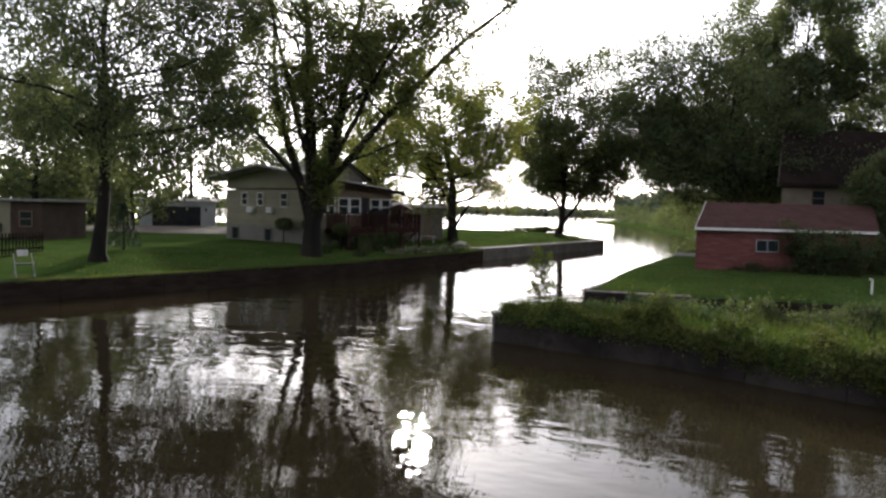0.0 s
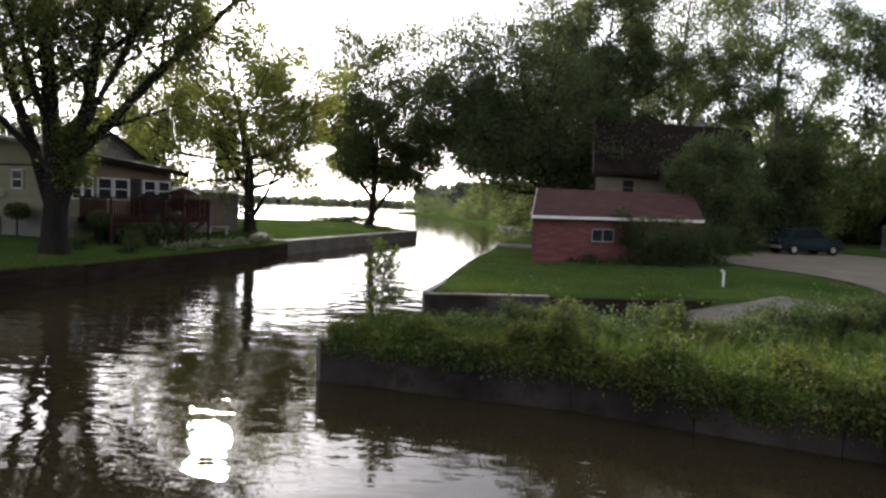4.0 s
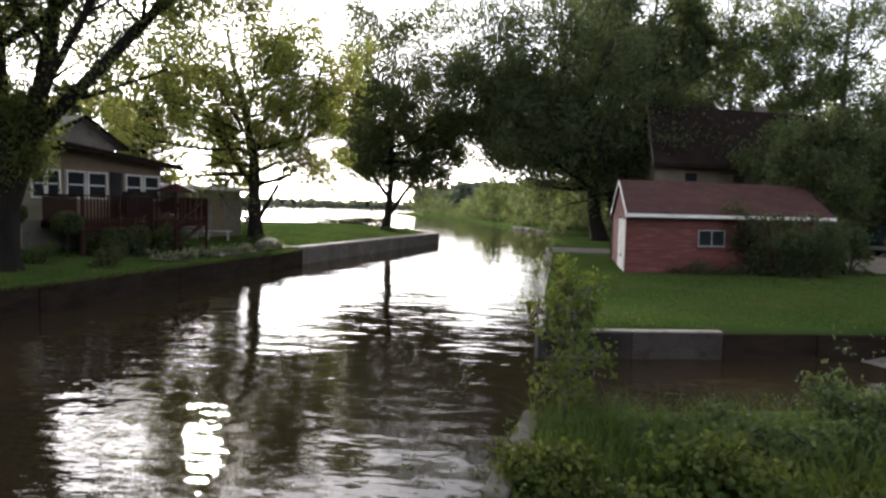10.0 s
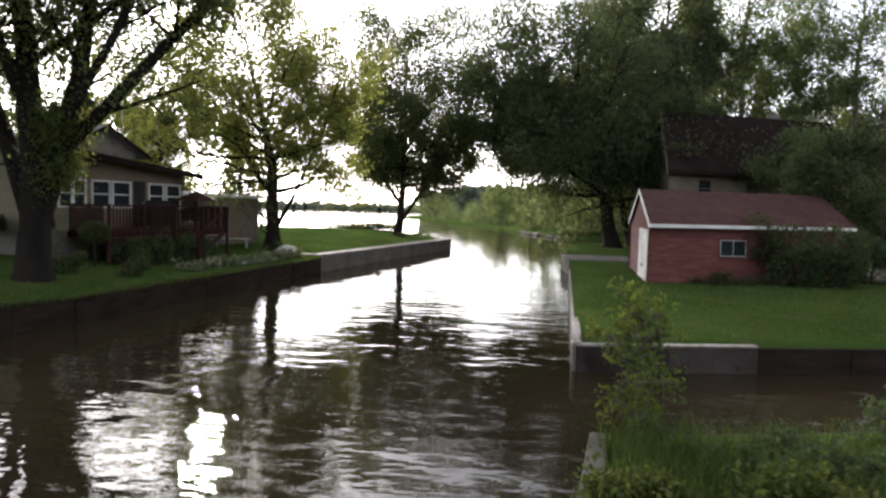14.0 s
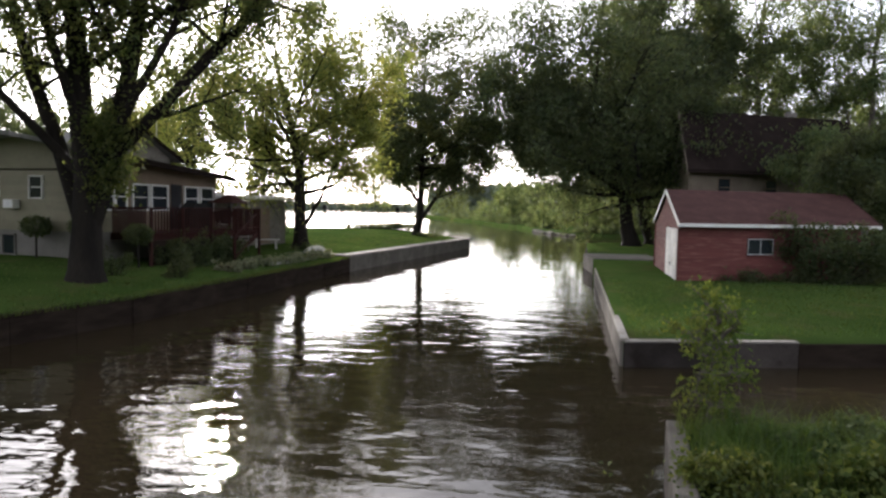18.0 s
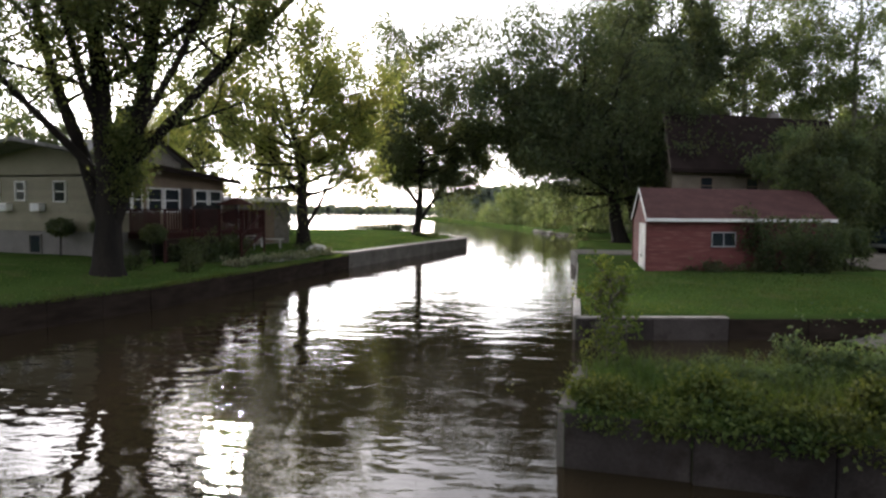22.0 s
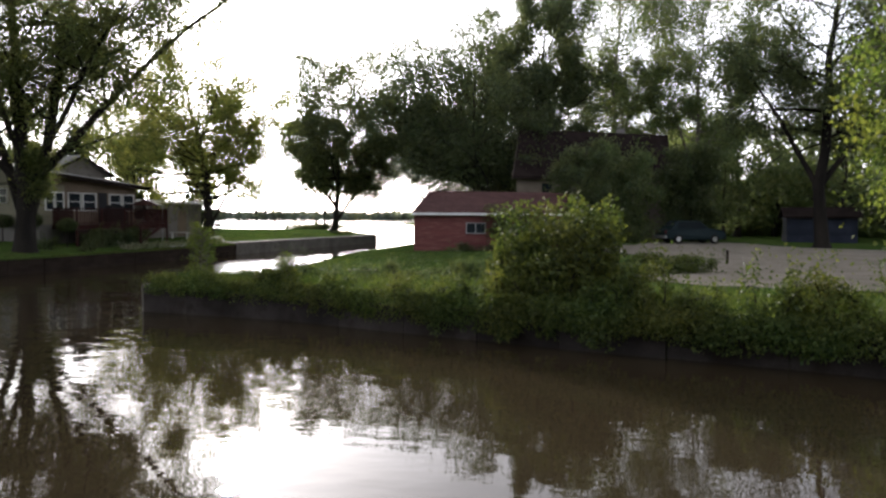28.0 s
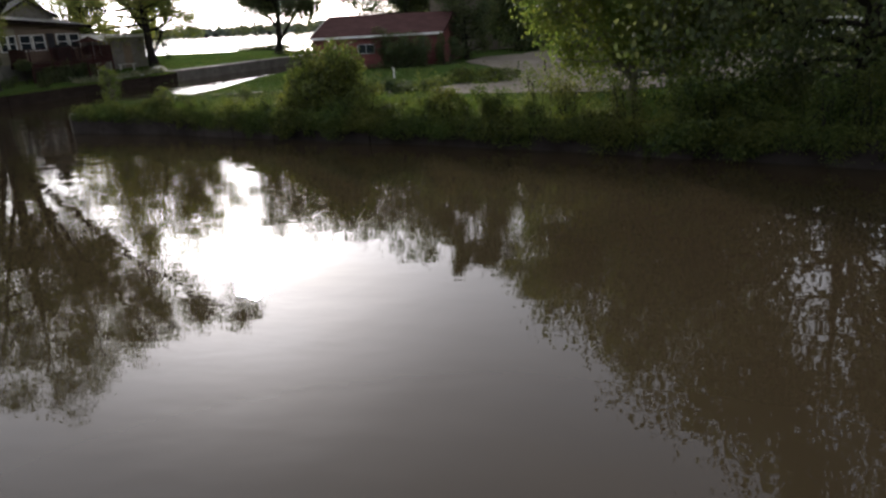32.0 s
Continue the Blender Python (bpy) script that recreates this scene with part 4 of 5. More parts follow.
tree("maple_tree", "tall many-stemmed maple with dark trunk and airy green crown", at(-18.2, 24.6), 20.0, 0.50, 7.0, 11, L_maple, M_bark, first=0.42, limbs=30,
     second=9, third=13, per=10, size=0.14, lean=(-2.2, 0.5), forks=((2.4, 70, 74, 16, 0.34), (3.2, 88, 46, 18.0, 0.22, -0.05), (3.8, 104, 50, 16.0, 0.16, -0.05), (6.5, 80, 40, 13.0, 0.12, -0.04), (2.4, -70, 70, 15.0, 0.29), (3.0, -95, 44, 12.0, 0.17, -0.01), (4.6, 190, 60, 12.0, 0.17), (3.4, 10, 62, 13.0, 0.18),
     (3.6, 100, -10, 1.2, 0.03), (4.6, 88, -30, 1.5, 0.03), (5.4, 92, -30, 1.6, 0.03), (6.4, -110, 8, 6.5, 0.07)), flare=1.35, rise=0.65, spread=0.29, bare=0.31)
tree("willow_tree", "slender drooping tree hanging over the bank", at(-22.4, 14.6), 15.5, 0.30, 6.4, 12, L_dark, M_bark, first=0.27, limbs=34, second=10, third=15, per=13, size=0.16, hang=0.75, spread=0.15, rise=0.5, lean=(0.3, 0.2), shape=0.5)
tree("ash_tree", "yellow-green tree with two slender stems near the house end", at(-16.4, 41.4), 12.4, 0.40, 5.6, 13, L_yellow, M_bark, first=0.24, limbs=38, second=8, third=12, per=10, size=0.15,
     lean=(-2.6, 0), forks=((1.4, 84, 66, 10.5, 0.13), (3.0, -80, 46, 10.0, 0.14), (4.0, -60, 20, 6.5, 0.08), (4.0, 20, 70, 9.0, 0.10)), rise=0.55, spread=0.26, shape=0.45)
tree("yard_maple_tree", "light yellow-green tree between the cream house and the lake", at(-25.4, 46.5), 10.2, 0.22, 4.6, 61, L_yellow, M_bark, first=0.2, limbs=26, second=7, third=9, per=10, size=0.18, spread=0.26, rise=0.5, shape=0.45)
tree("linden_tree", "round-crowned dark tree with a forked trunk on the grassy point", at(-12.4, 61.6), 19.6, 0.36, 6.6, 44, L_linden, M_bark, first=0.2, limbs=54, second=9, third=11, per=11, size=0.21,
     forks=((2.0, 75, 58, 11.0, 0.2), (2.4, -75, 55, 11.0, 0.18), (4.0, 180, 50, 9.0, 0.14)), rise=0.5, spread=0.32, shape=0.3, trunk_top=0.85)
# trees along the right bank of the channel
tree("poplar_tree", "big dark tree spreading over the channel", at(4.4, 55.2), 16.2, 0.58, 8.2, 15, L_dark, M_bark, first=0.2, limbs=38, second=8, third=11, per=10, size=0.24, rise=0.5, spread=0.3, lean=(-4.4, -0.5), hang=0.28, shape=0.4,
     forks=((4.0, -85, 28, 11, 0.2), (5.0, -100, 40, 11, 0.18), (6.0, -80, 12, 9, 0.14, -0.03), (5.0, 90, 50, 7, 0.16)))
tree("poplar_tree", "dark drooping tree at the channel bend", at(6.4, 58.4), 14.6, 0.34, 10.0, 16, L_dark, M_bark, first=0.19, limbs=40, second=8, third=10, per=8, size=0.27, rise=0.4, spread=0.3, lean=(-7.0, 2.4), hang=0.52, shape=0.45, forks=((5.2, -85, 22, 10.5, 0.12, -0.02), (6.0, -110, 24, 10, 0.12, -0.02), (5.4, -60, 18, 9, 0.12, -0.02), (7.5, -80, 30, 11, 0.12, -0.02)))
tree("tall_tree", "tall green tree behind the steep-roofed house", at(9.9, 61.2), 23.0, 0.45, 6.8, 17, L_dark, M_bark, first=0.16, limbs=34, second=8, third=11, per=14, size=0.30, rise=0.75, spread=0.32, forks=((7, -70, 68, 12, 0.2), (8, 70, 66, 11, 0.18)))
tree("tall_tree", "tall green tree over the steep roof", at(16.2, 65.5), 29.0, 0.42, 8.2, 18, L_locust, M_bark2, first=0.22, limbs=38, second=9, third=11, per=12, size=0.27, rise=0.75, spread=0.36, forks=((7, 60, 65, 13, 0.2),))
tree("locust_tree", "tall feathery locust tree with upswept pale limbs", at(24.2, 62.5), 27.0, 0.34, 7.0, 19, L_locust, M_bark2, first=0.26, limbs=32, second=8, third=10, per=11, size=0.25, rise=0.85, spread=0.34, forks=((6, 90, 60, 14, 0.17), (7, -80, 65, 11, 0.15)))
tree("shade_tree", "dark leafy tree in front of the steep-roofed house", at(14.6, 46.4), 7.0, 0.24, 3.0, 20, L_locust, M_bark, first=0.1, limbs=28, second=7, third=11, per=9, size=0.24, rise=0.4, spread=0.26, hang=0.35, shape=0.4)
tree("shade_tree", "leafy tree beyond the corner of the steep-roofed house", at(21.2, 50.0), 7.4, 0.22, 2.4, 21, L_dark, M_bark, first=0.1, limbs=26, second=7, third=11, per=9, size=0.24, rise=0.4, spread=0.26, hang=0.35, shape=0.4)
tree("yard_tree", "small dense dark tree behind the end of the red outbuilding", at(10.9, 36.6), 6.0, 0.16, 2.0, 37, L_dark, M_bark, first=0.08, limbs=22, second=7, third=9, per=10, size=0.18, rise=0.45, spread=0.2, shape=0.4)
tree("oak_tree", "big dark tree with long bare lower limbs beside the drive", at(26.6, 39.0), 24.0, 0.42, 7.4, 22, L_dark, M_bark, first=0.28, limbs=36, second=9, third=10, per=12, size=0.22, rise=0.65, spread=0.34, forks=((4, -75, 62, 12, 0.2), (4.5, 100, 60, 12, 0.2)))
tree("oak_tree", "dark slender tree near the drive", at(28.5, 32.0), 15.5, 0.26, 4.6, 23, L_dark, M_bark, first=0.34, limbs=18, second=6, third=10, per=9, size=0.22, rise=0.6, spread=0.2)
tree("box_elder_tree", "bright green spreading tree leaning over the near bank", at(18.7, 9.2), 6.2, 0.15, 3.7, 24, L_bright, M_bark2, first=0.1, limbs=30, second=8, third=8, per=11, size=0.145, rise=0.35, spread=0.26, lean=(-0.4, -0.4), hang=0.25, shape=0.45, forks=((0.8, -100, 50, 5.5, 0.12), (0.9, 160, 45, 5.5, 0.1)))
tree("box_elder_tree", "dark green spreading tree on the near bank", at(24.2, 5.0), 9.2, 0.26, 5.6, 25, L_dark, M_bark, first=0.04, limbs=40, second=8, third=10, per=13, size=0.20, rise=0.4, spread=0.3, hang=0.25, shape=0.5)
# trees behind the houses on the west bank
for i, (x, y, h) in enumerate(((-25.5, 47.5, 8.6), (-29.0, 44.0, 8.8), (-22.6, 52.5, 7.8))):
    rng = np.random.default_rng(40 + i)
    ob = thing("spruce_tree", "dark spruce tree behind the low garage wing", "tree", Matrix.Translation(at(x, y)), "spruces behind the house")
    arms = []
    for k in range(70):
        f = 0.1 + 0.88 * k / 70
        a = k * 2.4
        arms.append(limb((0, 0, h * f), (math.cos(a), math.sin(a), -0.12), (1 - f) * h * 0.26 + 0.25, 0.03, 0.008, rng, 0.05, 0.01, 5))
    lines, spots = crown_points(arms, rng, 4, 3, 12, len2=0.4, spread=0.10)
    part("trunk", tubes("trunk", [(np.array([(0, 0, -0.2), (0, 0, h * 0.5), (0, 0, h)]), np.array([0.2, 0.1, 0.02]))], M_bark, 8), M_bark, ob)
    part("branching", tubes("branching", arms, M_bark, 4), M_bark, ob)
    part("crown", leaves("crown", spots, 0.24, L_needle, rng, 0.3, 0.3), L_needle, ob)
tree("backyard_tree", "leafy green tree behind the cream house", at(-31.5, 52.0), 8.5, 0.25, 4.2, 31, L_maple, M_bark, limbs=20, second=6, third=10, per=9, size=0.26, spread=0.26)
tree("backyard_tree", "leafy dark tree behind the white garage", at(-44.0, 55.0), 12.0, 0.3, 5.5, 32, L_dark, M_bark, limbs=20, second=6, third=10, per=9, size=0.28, spread=0.28, first=0.12)
tree("backyard_tree", "leafy dark tree beside the cream shed", at(-46.0, 29.5), 11.5, 0.3, 5.0, 33, L_dark, M_bark, limbs=20, second=6, third=10, per=9, size=0.26, spread=0.26, first=0.14)
yard = tree("backyard_tree", "dense dark leafy tree at the back of the west yard", at(-50.0, 50.5), 12.0, 0.3, 5.4, 36, L_dark, M_bark, limbs=22, second=5, third=8, per=10, size=0.36, spread=0.34, first=0.05, shape=0.4)
for x, y, s, r in ((-57, 44, 1.0, 70), (-36.0, 45.5, 0.62, 160), (-41.0, 34.0, 0.7, 250), (-52, 36, 0.95, 330)):
    copy_thing(yard, pose(*at(x, y), 0, 0, r)).scale = (s, s, s)
far = tree("bank_tree", "light green tree on the far bank of the channel", at(9.5, 104.0, False), 9.0, 0.22, 3.4, 34, L_locust, M_bark, first=0.08, limbs=16, second=5, third=7, per=8, size=0.4, spread=0.35, shape=0.5)
for x, y, s, r in ((4.0, 127, 0.8, 40), (12, 122, 1.1, 130), (-3.0, 141, 0.9, 210), (17, 98, 1.2, 300), (6.4, 97.5, 0.5, 75), (1.6, 114, 0.5, 160), (3.2, 109, 0.36, 250), (8.6, 96, 0.42, 20), (25.2, 55.5, 0.8, 110), (34.0, 68, 1.2, 20)):
    ob = copy_thing(far, pose(*at(x, y, False), 0, 0, r))
    ob.scale = (s, s, s)
mid = tree("grove_tree", "green tree in the grove beyond the drive", at(35.0, 55.0), 9.0, 0.28, 5.0, 35, L_locust, M_bark, first=0.12, limbs=18, second=5, third=7, per=8, size=0.42, spread=0.34, shape=0.55)
for x, y, s, r in ((42, 48, 1.0, 50), (29, 64, 1.1, 140), (49, 38, 1.1, 220), (40, 66, 1.2, 290), (57, 52, 1.3, 20), (27, 76, 1.3, 80), (14, 95, 1.2, 170), (52, 24, 1.2, 250), (36, 3, 1.0, 100), (64, 30, 1.4, 190), (21, 93, 1.3, 33)):
    ob = copy_thing(mid, pose(*at(x, y, False), 0, 0, r))
    ob.scale = (s, s, s)


# ---- shrubs and weeds ----
bush("garage_shrub", "dense dark green shrub against the red outbuilding", at(6.9, 30.4), 2.0, 0.95, 2.65, 9000, 50, L_dark, 0.12, lumps=11)
bush("garage_shrub", "dense dark shrub at the outbuilding corner", at(9.9, 31.6), 1.0, 0.9, 1.9, 2600, 51, L_dark, 0.12, lumps=7)
bush("low_shrub", "low dark plants along the outbuilding wall", at(3.9, 29.95), 1.2, 0.4, 0.45, 900, 52, L_dark, 0.10, lumps=6)
bush("large_shrub", "large rounded light green shrub on the overgrown bank", at(8.0, 8.4), 1.4, 1.3, 2.5, 21000, 53, L_shrub, 0.12, lumps=34, skirt=0.6)
bush("large_shrub", "leafy shoulder shrub on the overgrown bank", at(7.2, 8.7), 0.65, 0.7, 1.6, 5000, 55, L_shrub, 0.11, lumps=16, skirt=0.4)
bush("large_shrub", "leafy shrub below the bank top", at(9.3, 7.3), 1.0, 0.9, 1.1, 4200, 54, L_shrub, 0.09, lumps=9, skirt=0.6)
bush("large_shrub", "dark leafy shrub drooping from the bank to the water", at(20.0, 3.1), 1.9, 1.2, 1.7, 8000, 57, L_shrub, 0.12, lumps=16, skirt=0.66)
rng = np.random.default_rng(59)
for i in range(38):
    x = -2.45 + i * 0.72
    rx, ry = rng.uniform(0.5, 0.85), rng.uniform(0.4, 0.65)
    h = (0.26 if x < -1.2 else 0.42 if x < 5 else 0.65 if x < 14 else 1.1) * rng.uniform(0.4, 1.9)
    y = float(np.interp(x, [p[0] for p in NEAR], [p[1] for p in NEAR])) + ry + (0.06 if x < 3.0 else -0.06)
    hang = rng.uniform(0.14, 0.34) if x < 2.2 else rng.uniform(0.3, 0.64)
    bush("bank_shrub", "low leafy weeds and vines spilling over the old bank wall", (x, y, 0.66), rx, ry, h, int(5200 * rx), 60 + i, L_vine if i % 4 == 1 else L_shrub, rng.uniform(0.058, 0.085), rot=-20 if x > 1 else -11, skirt=hang, lumps=9, group="shrubs on the bank wall", trail=0.2 if x < 2.2 else 0.4)
for i, (x, y, rx, ry, h) in enumerate(((-1.6, 12.0, 0.6, 0.5, 0.25), (-0.6, 11.9, 0.8, 0.6, 0.4), (0.5, 12.2, 0.7, 0.6, 0.85), (1.3, 12.5, 0.8, 0.6, 0.55), (2.3, 12.2, 0.8, 0.8, 0.5), (3.3, 12.6, 0.9, 0.7, 0.72), (4.6, 12.3, 0.9, 0.9, 0.6), (5.6, 12.9, 0.9, 0.7, 0.85), (6.6, 13.6, 0.9, 0.6, 0.7), (7.6, 14.5, 1.0, 0.6, 0.8), (8.9, 15.0, 1.1, 0.7, 0.75), (10.4, 15.4, 1.1, 0.7, 0.6))):
    bush("bank_shrub", "leafy blue-green weeds on the slip side of the bank", (x, y, 0.68), rx, ry, h, int(4200 * rx), 110 + i, L_weed, 0.068, lumps=10, group="weeds on the slip side")
bush("bank_shrub", "low leafy clump spilling over the corner of the bank wall", (-2.95, 11.05, 0.72), 0.42, 0.5, 0.3, 2200, 86, L_vine, 0.07, lumps=8, group="shrubs on the bank wall")
bush("garden_bed_shrub", "low planted bed of dark shrubs by the drive", at(12.9, 19.6), 2.3, 0.9, 0.8, 5000, 85, L_shrub, 0.10, lumps=9, rot=5)
sap = tree("sapling", "thin leafy sapling rising at the end of the bank", (-2.35, 12.5, 0.7), 1.75, 0.013, 0.45, 90, L_bright, M_bark2, first=0.2, limbs=16, second=5, third=3, per=7, size=0.08, spread=0.05, rise=0.5)
sap.scale = (0.9, 0.9, 0.92)
sap.location.x = -2.65
copy_thing(sap, pose(0.9, 10.3, 0.68, 0, 0, 70)).scale = (0.6, 0.6, 0.55)
for i, (x, y, h) in enumerate(((-20.6, 28.2, 1.5), (-18.6, 28.4, 1.4), (-22.8, 28.6, 1.35))):
    rng = np.random.default_rng(95 + i)
    ob = thing("topiary_tree", "small ball-shaped standard tree before the cream house", "tree", Matrix.Translation(at(x, y)), "ball trees by the house")
    part("trunk", rod((0, 0, -0.1), (0, 0, h - 0.4), 0.045, 0.035, 7), M_bark, ob)
    p = unit(rng.normal(size=(1500, 3))) * (rng.uniform(0.35, 1.0, (1500, 1)) ** 0.5) * np.array((0.55, 0.55, 0.42)) + np.array((0, 0, h - 0.15))
    part("crown", leaves("crown", p, 0.10, L_dark, rng, 0.2), L_dark, ob)
for i, (x, y, rx) in enumerate(((-18.3, 26.2, 0.5), (-16.5, 27.0, 0.5), (-17.6, 29.8, 0.7))):
    bush("foundation_shrub", "small dark shrub in the house bed", at(x, y), rx, rx, 0.75, 900, 100 + i, L_dark, 0.09, lumps=6, group="small shrubs by the deck")
for i in range(7):
    y = 30.0 + i * 1.25
    x = -15.85 + 0.22 * (y - 30)
    bush("hosta_clump", "pale edged hosta plants along the bed before the deck", at(x, y), 0.62, 0.45, 0.34, 420, 110 + i, L_flower, 0.15, "plants", lumps=6, group="hostas along the bed")
for i, y in enumerate((0.4, 1.5, 2.6, 3.5)):
    p = HM @ Vector((2.35, y, 0))
    bush("deck_shrub", "dark dense shrub growing against the deck", at(p.x, p.y), 0.75, 0.65, 1.15, 1700, 130 + i, L_dark, 0.11, lumps=8, group="shrubs before the deck")
bush("stump_plants", "mounded grey-green plants round the tree foot", at(-15.6, 40.3), 0.9, 0.8, 0.45, 900, 120, L_dark, 0.11, "plants", lumps=6)
bush("shore_plants", "low plants and reeds at the lake edge of the lawn", at(-17.0, 68.5), 5.0, 0.8, 0.6, 2600, 121, L_dark, 0.2, "plants", lumps=16, rot=-12)
bush("shore_plants", "low plants round the tree foot on the point", at(-11.4, 61.0), 1.4, 0.6, 0.4, 700, 122, L_dark, 0.14, "plants", lumps=7)


shore = [(10.6, 91.6, 1.3, 1.0), (9.0, 92.0, 1.2, 1.3), (7.4, 92.6, 1.3, 1.0), (5.8, 93.2, 1.2, 1.4), (4.4, 94.4, 1.0, 0.8), (1.0, 109.0, 1.2, 0.9), (-1.4, 121, 2.0, 2.4), (-3.4, 131, 2.2, 2.8), (-5.6, 142, 2.4, 2.6), (-8.5, 156, 3.4, 4.6), (-12.0, 170, 4.0, 5.4), (-15.5, 184, 4.4, 6.0), (-19.5, 198, 5.0, 6.0), (-25.5, 216, 5.4, 7.0), (-31.5, 236, 5.6, 6.4)]
for i, (x, y, r, h) in enumerate(shore):
    bush("shore_shrub", "leafy shrub overhanging the far channel bank", (x + r * 0.7, y, 0.4), r, r, h, 1400, 140 + i, L_locust if i % 4 == 2 else L_dark, 0.2 + 0.02 * i, lumps=9, skirt=0.4, group="shrubs along the channel bank", rot=80)


stone_rng = np.random.default_rng(77)
for i in range(26):
    f = i / 25
    x, y = (4.3 - 2.3 * f / 0.45, 92.6 + 7.6 * f / 0.45) if f < 0.45 else (2.0 - 1.9 * (f - 0.45) / 0.55, 100.2 + 12.0 * (f - 0.45) / 0.55)
    bm = bmesh.new()
    bmesh.ops.create_icosphere(bm, subdivisions=2, radius=1.0)
    for v in bm.verts:
        v.co *= 1 + 0.28 * noise.noise(v.co * 1.3 + Vector((i * 3.1, 0, 0)))
    bm.transform(Matrix.Diagonal((stone_rng.uniform(0.3, 0.6), stone_rng.uniform(0.3, 0.7), stone_rng.uniform(0.2, 0.34), 1)))
    solo("shore_stone", bm, M_conc_mid, "pale rounded stone at the edge of the far bank", "stone", pose(x - 0.15 + stone_rng.uniform(-0.25, 0.2), y + stone_rng.uniform(-0.3, 0.3), 0.1, 0, 0, stone_rng.uniform(0, 360)), group="stones along the far bank")


def blades(name, label, spots, h, seed, material, width=0.012):
    """Grass: one bent blade at each spot, joined as one mesh."""
    rng = np.random.default_rng(seed)
    p = np.asarray(spots, float)
    n = len(p)
    a = rng.uniform(0, 2 * np.pi, n)
    s = np.stack([np.cos(a), np.sin(a), 0 * a], 1) * width
    lean = rng.normal(size=(n, 3)) * 0.35
    lean[:, 2] = 0
    hh = h * rng.uniform(0.5, 1.4, (n, 1))
    up = np.array((0, 0, 1.0))
    v = np.stack([p - s, p + s, p + s * 0.6 + (up + lean * 0.6) * hh * 0.6, p - s * 0.6 + (up + lean * 0.6) * hh * 0.6, p + (up * 0.95 + lean * 1.5) * hh, p + (up * 0.95 + lean * 1.5) * hh + s * 0.1], 1).reshape(-1, 3)
    k = np.arange(n)[:, None] * 6
    f = np.concatenate([k + np.array([[0, 1, 2, 3]]), k + np.array([[3, 2, 5, 4]])])
    return solo(name, raw_mesh(name, v, f, material), material, label, "grass", kind="stuff")


def scatter(n, seed, fn):
    rng = np.random.default_rng(seed)
    got = []
    while len(got) < n:
        s = fn(rng)
        if s is not None:
            got.append(s)
    return got


def lawn_spot(rng):
    x, y = rng.uniform(-2.2, 9.5), rng.uniform(19.6, 29.2)
    edge = -2.45 + (y - 19.05) * 0.103
    if x < edge + 0.3 or y < 19.9 + 0.16 * x or (x > 6 and y < 22 + (x - 6) * 0.5):
        return None
    return x, y, z_east(x, y)


def west_spot(rng):
    y = rng.uniform(12, 60)
    x = bank_x(y) - 0.25 - rng.uniform(0, 1) ** 2 * 7
    return x, y, z_west(x, y)


def strip_spot(rng):
    x = rng.uniform(-3.0, 19)
    lo = np.interp(x, [p[0] for p in NEAR], [p[1] for p in NEAR])
    hi = 12.7 if x < 5 else lo + 5.5
    y = rng.uniform(lo + 0.35, max(lo + 0.6, hi))
    return x, y, z_east(x, y)


blades("lawn_grass", "short mown grass of the lawn", scatter(13000, 5, lawn_spot), 0.055, 6, L_grass, 0.012)
blades("bank_grass", "short grass along the west bank", scatter(9000, 7, west_spot), 0.08, 8, L_grass, 0.014)
def edge_spot(rng):
    y = rng.uniform(9, 38)
    x = bank_x(y) + rng.uniform(-0.3, 0.1)
    return x, y, 0.66


blades("edge_grass", "uneven grass hanging over the edge of the timber wall", scatter(7000, 17, edge_spot), 0.13, 18, L_grass, 0.012)
blades("weed_grass", "tall weedy grass on the overgrown bank", scatter(15000, 9, strip_spot), 0.36, 10, L_grass, 0.010)


# ---- far shores ----
def woods(name, label, line, depth, h, count, size, seed, material):
    """Distant woods: clumps of leaves over a band of land behind a shoreline."""
    rng = np.random.default_rng(seed)
    pts = np.array(line, float)
    t = rng.uniform(0, len(pts) - 1, count)
    i = np.minimum(t.astype(int), len(pts) - 2)
    base = pts[i] + (pts[i + 1] - pts[i]) * (t - i)[:, None]
    d = unit(pts[i + 1] - pts[i])
    off = rng.uniform(0, 1, count) ** 1.5 * depth
    xy = base + np.stack([-d[:, 1], d[:, 0]], 1) * off[:, None]
    tops = np.array([h * (0.72 + 0.35 * noise.noise((x * 9.0 / h / 10, y * 9.0 / h / 10, seed))) for x, y in xy])
    z = rng.uniform(0.0, 1, count) ** 0.7 * tops
    return solo(name, leaves(name, np.column_stack([xy, z]), size, material, rng, 0.2, 0.9), material, label, "woods", kind="stuff")


# distance haze is put into these pale, bluish leaf colours
L_far = leaf_mat("far_leaf_haze_tinted", (0.10, 0.125, 0.11), (0.14, 0.165, 0.145), 0.3)
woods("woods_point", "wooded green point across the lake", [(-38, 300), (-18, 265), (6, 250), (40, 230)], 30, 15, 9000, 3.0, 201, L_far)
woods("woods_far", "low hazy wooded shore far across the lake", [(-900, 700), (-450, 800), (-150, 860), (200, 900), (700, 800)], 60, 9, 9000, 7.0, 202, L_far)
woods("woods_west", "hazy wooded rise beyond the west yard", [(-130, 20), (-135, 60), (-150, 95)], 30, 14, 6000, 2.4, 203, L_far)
woods("woods_east", "leafy wood behind the drive", [(60, -30), (75, 20), (80, 60), (50, 95), (25, 100)], 30, 10, 16000, 1.5, 204, L_locust)
woods("woods_channel", "leafy wood along the far channel bank", [(12, 92), (14, 120), (4, 150), (-8, 180)][::-1], 22, 11, 12000, 1.0, 205, L_dark)
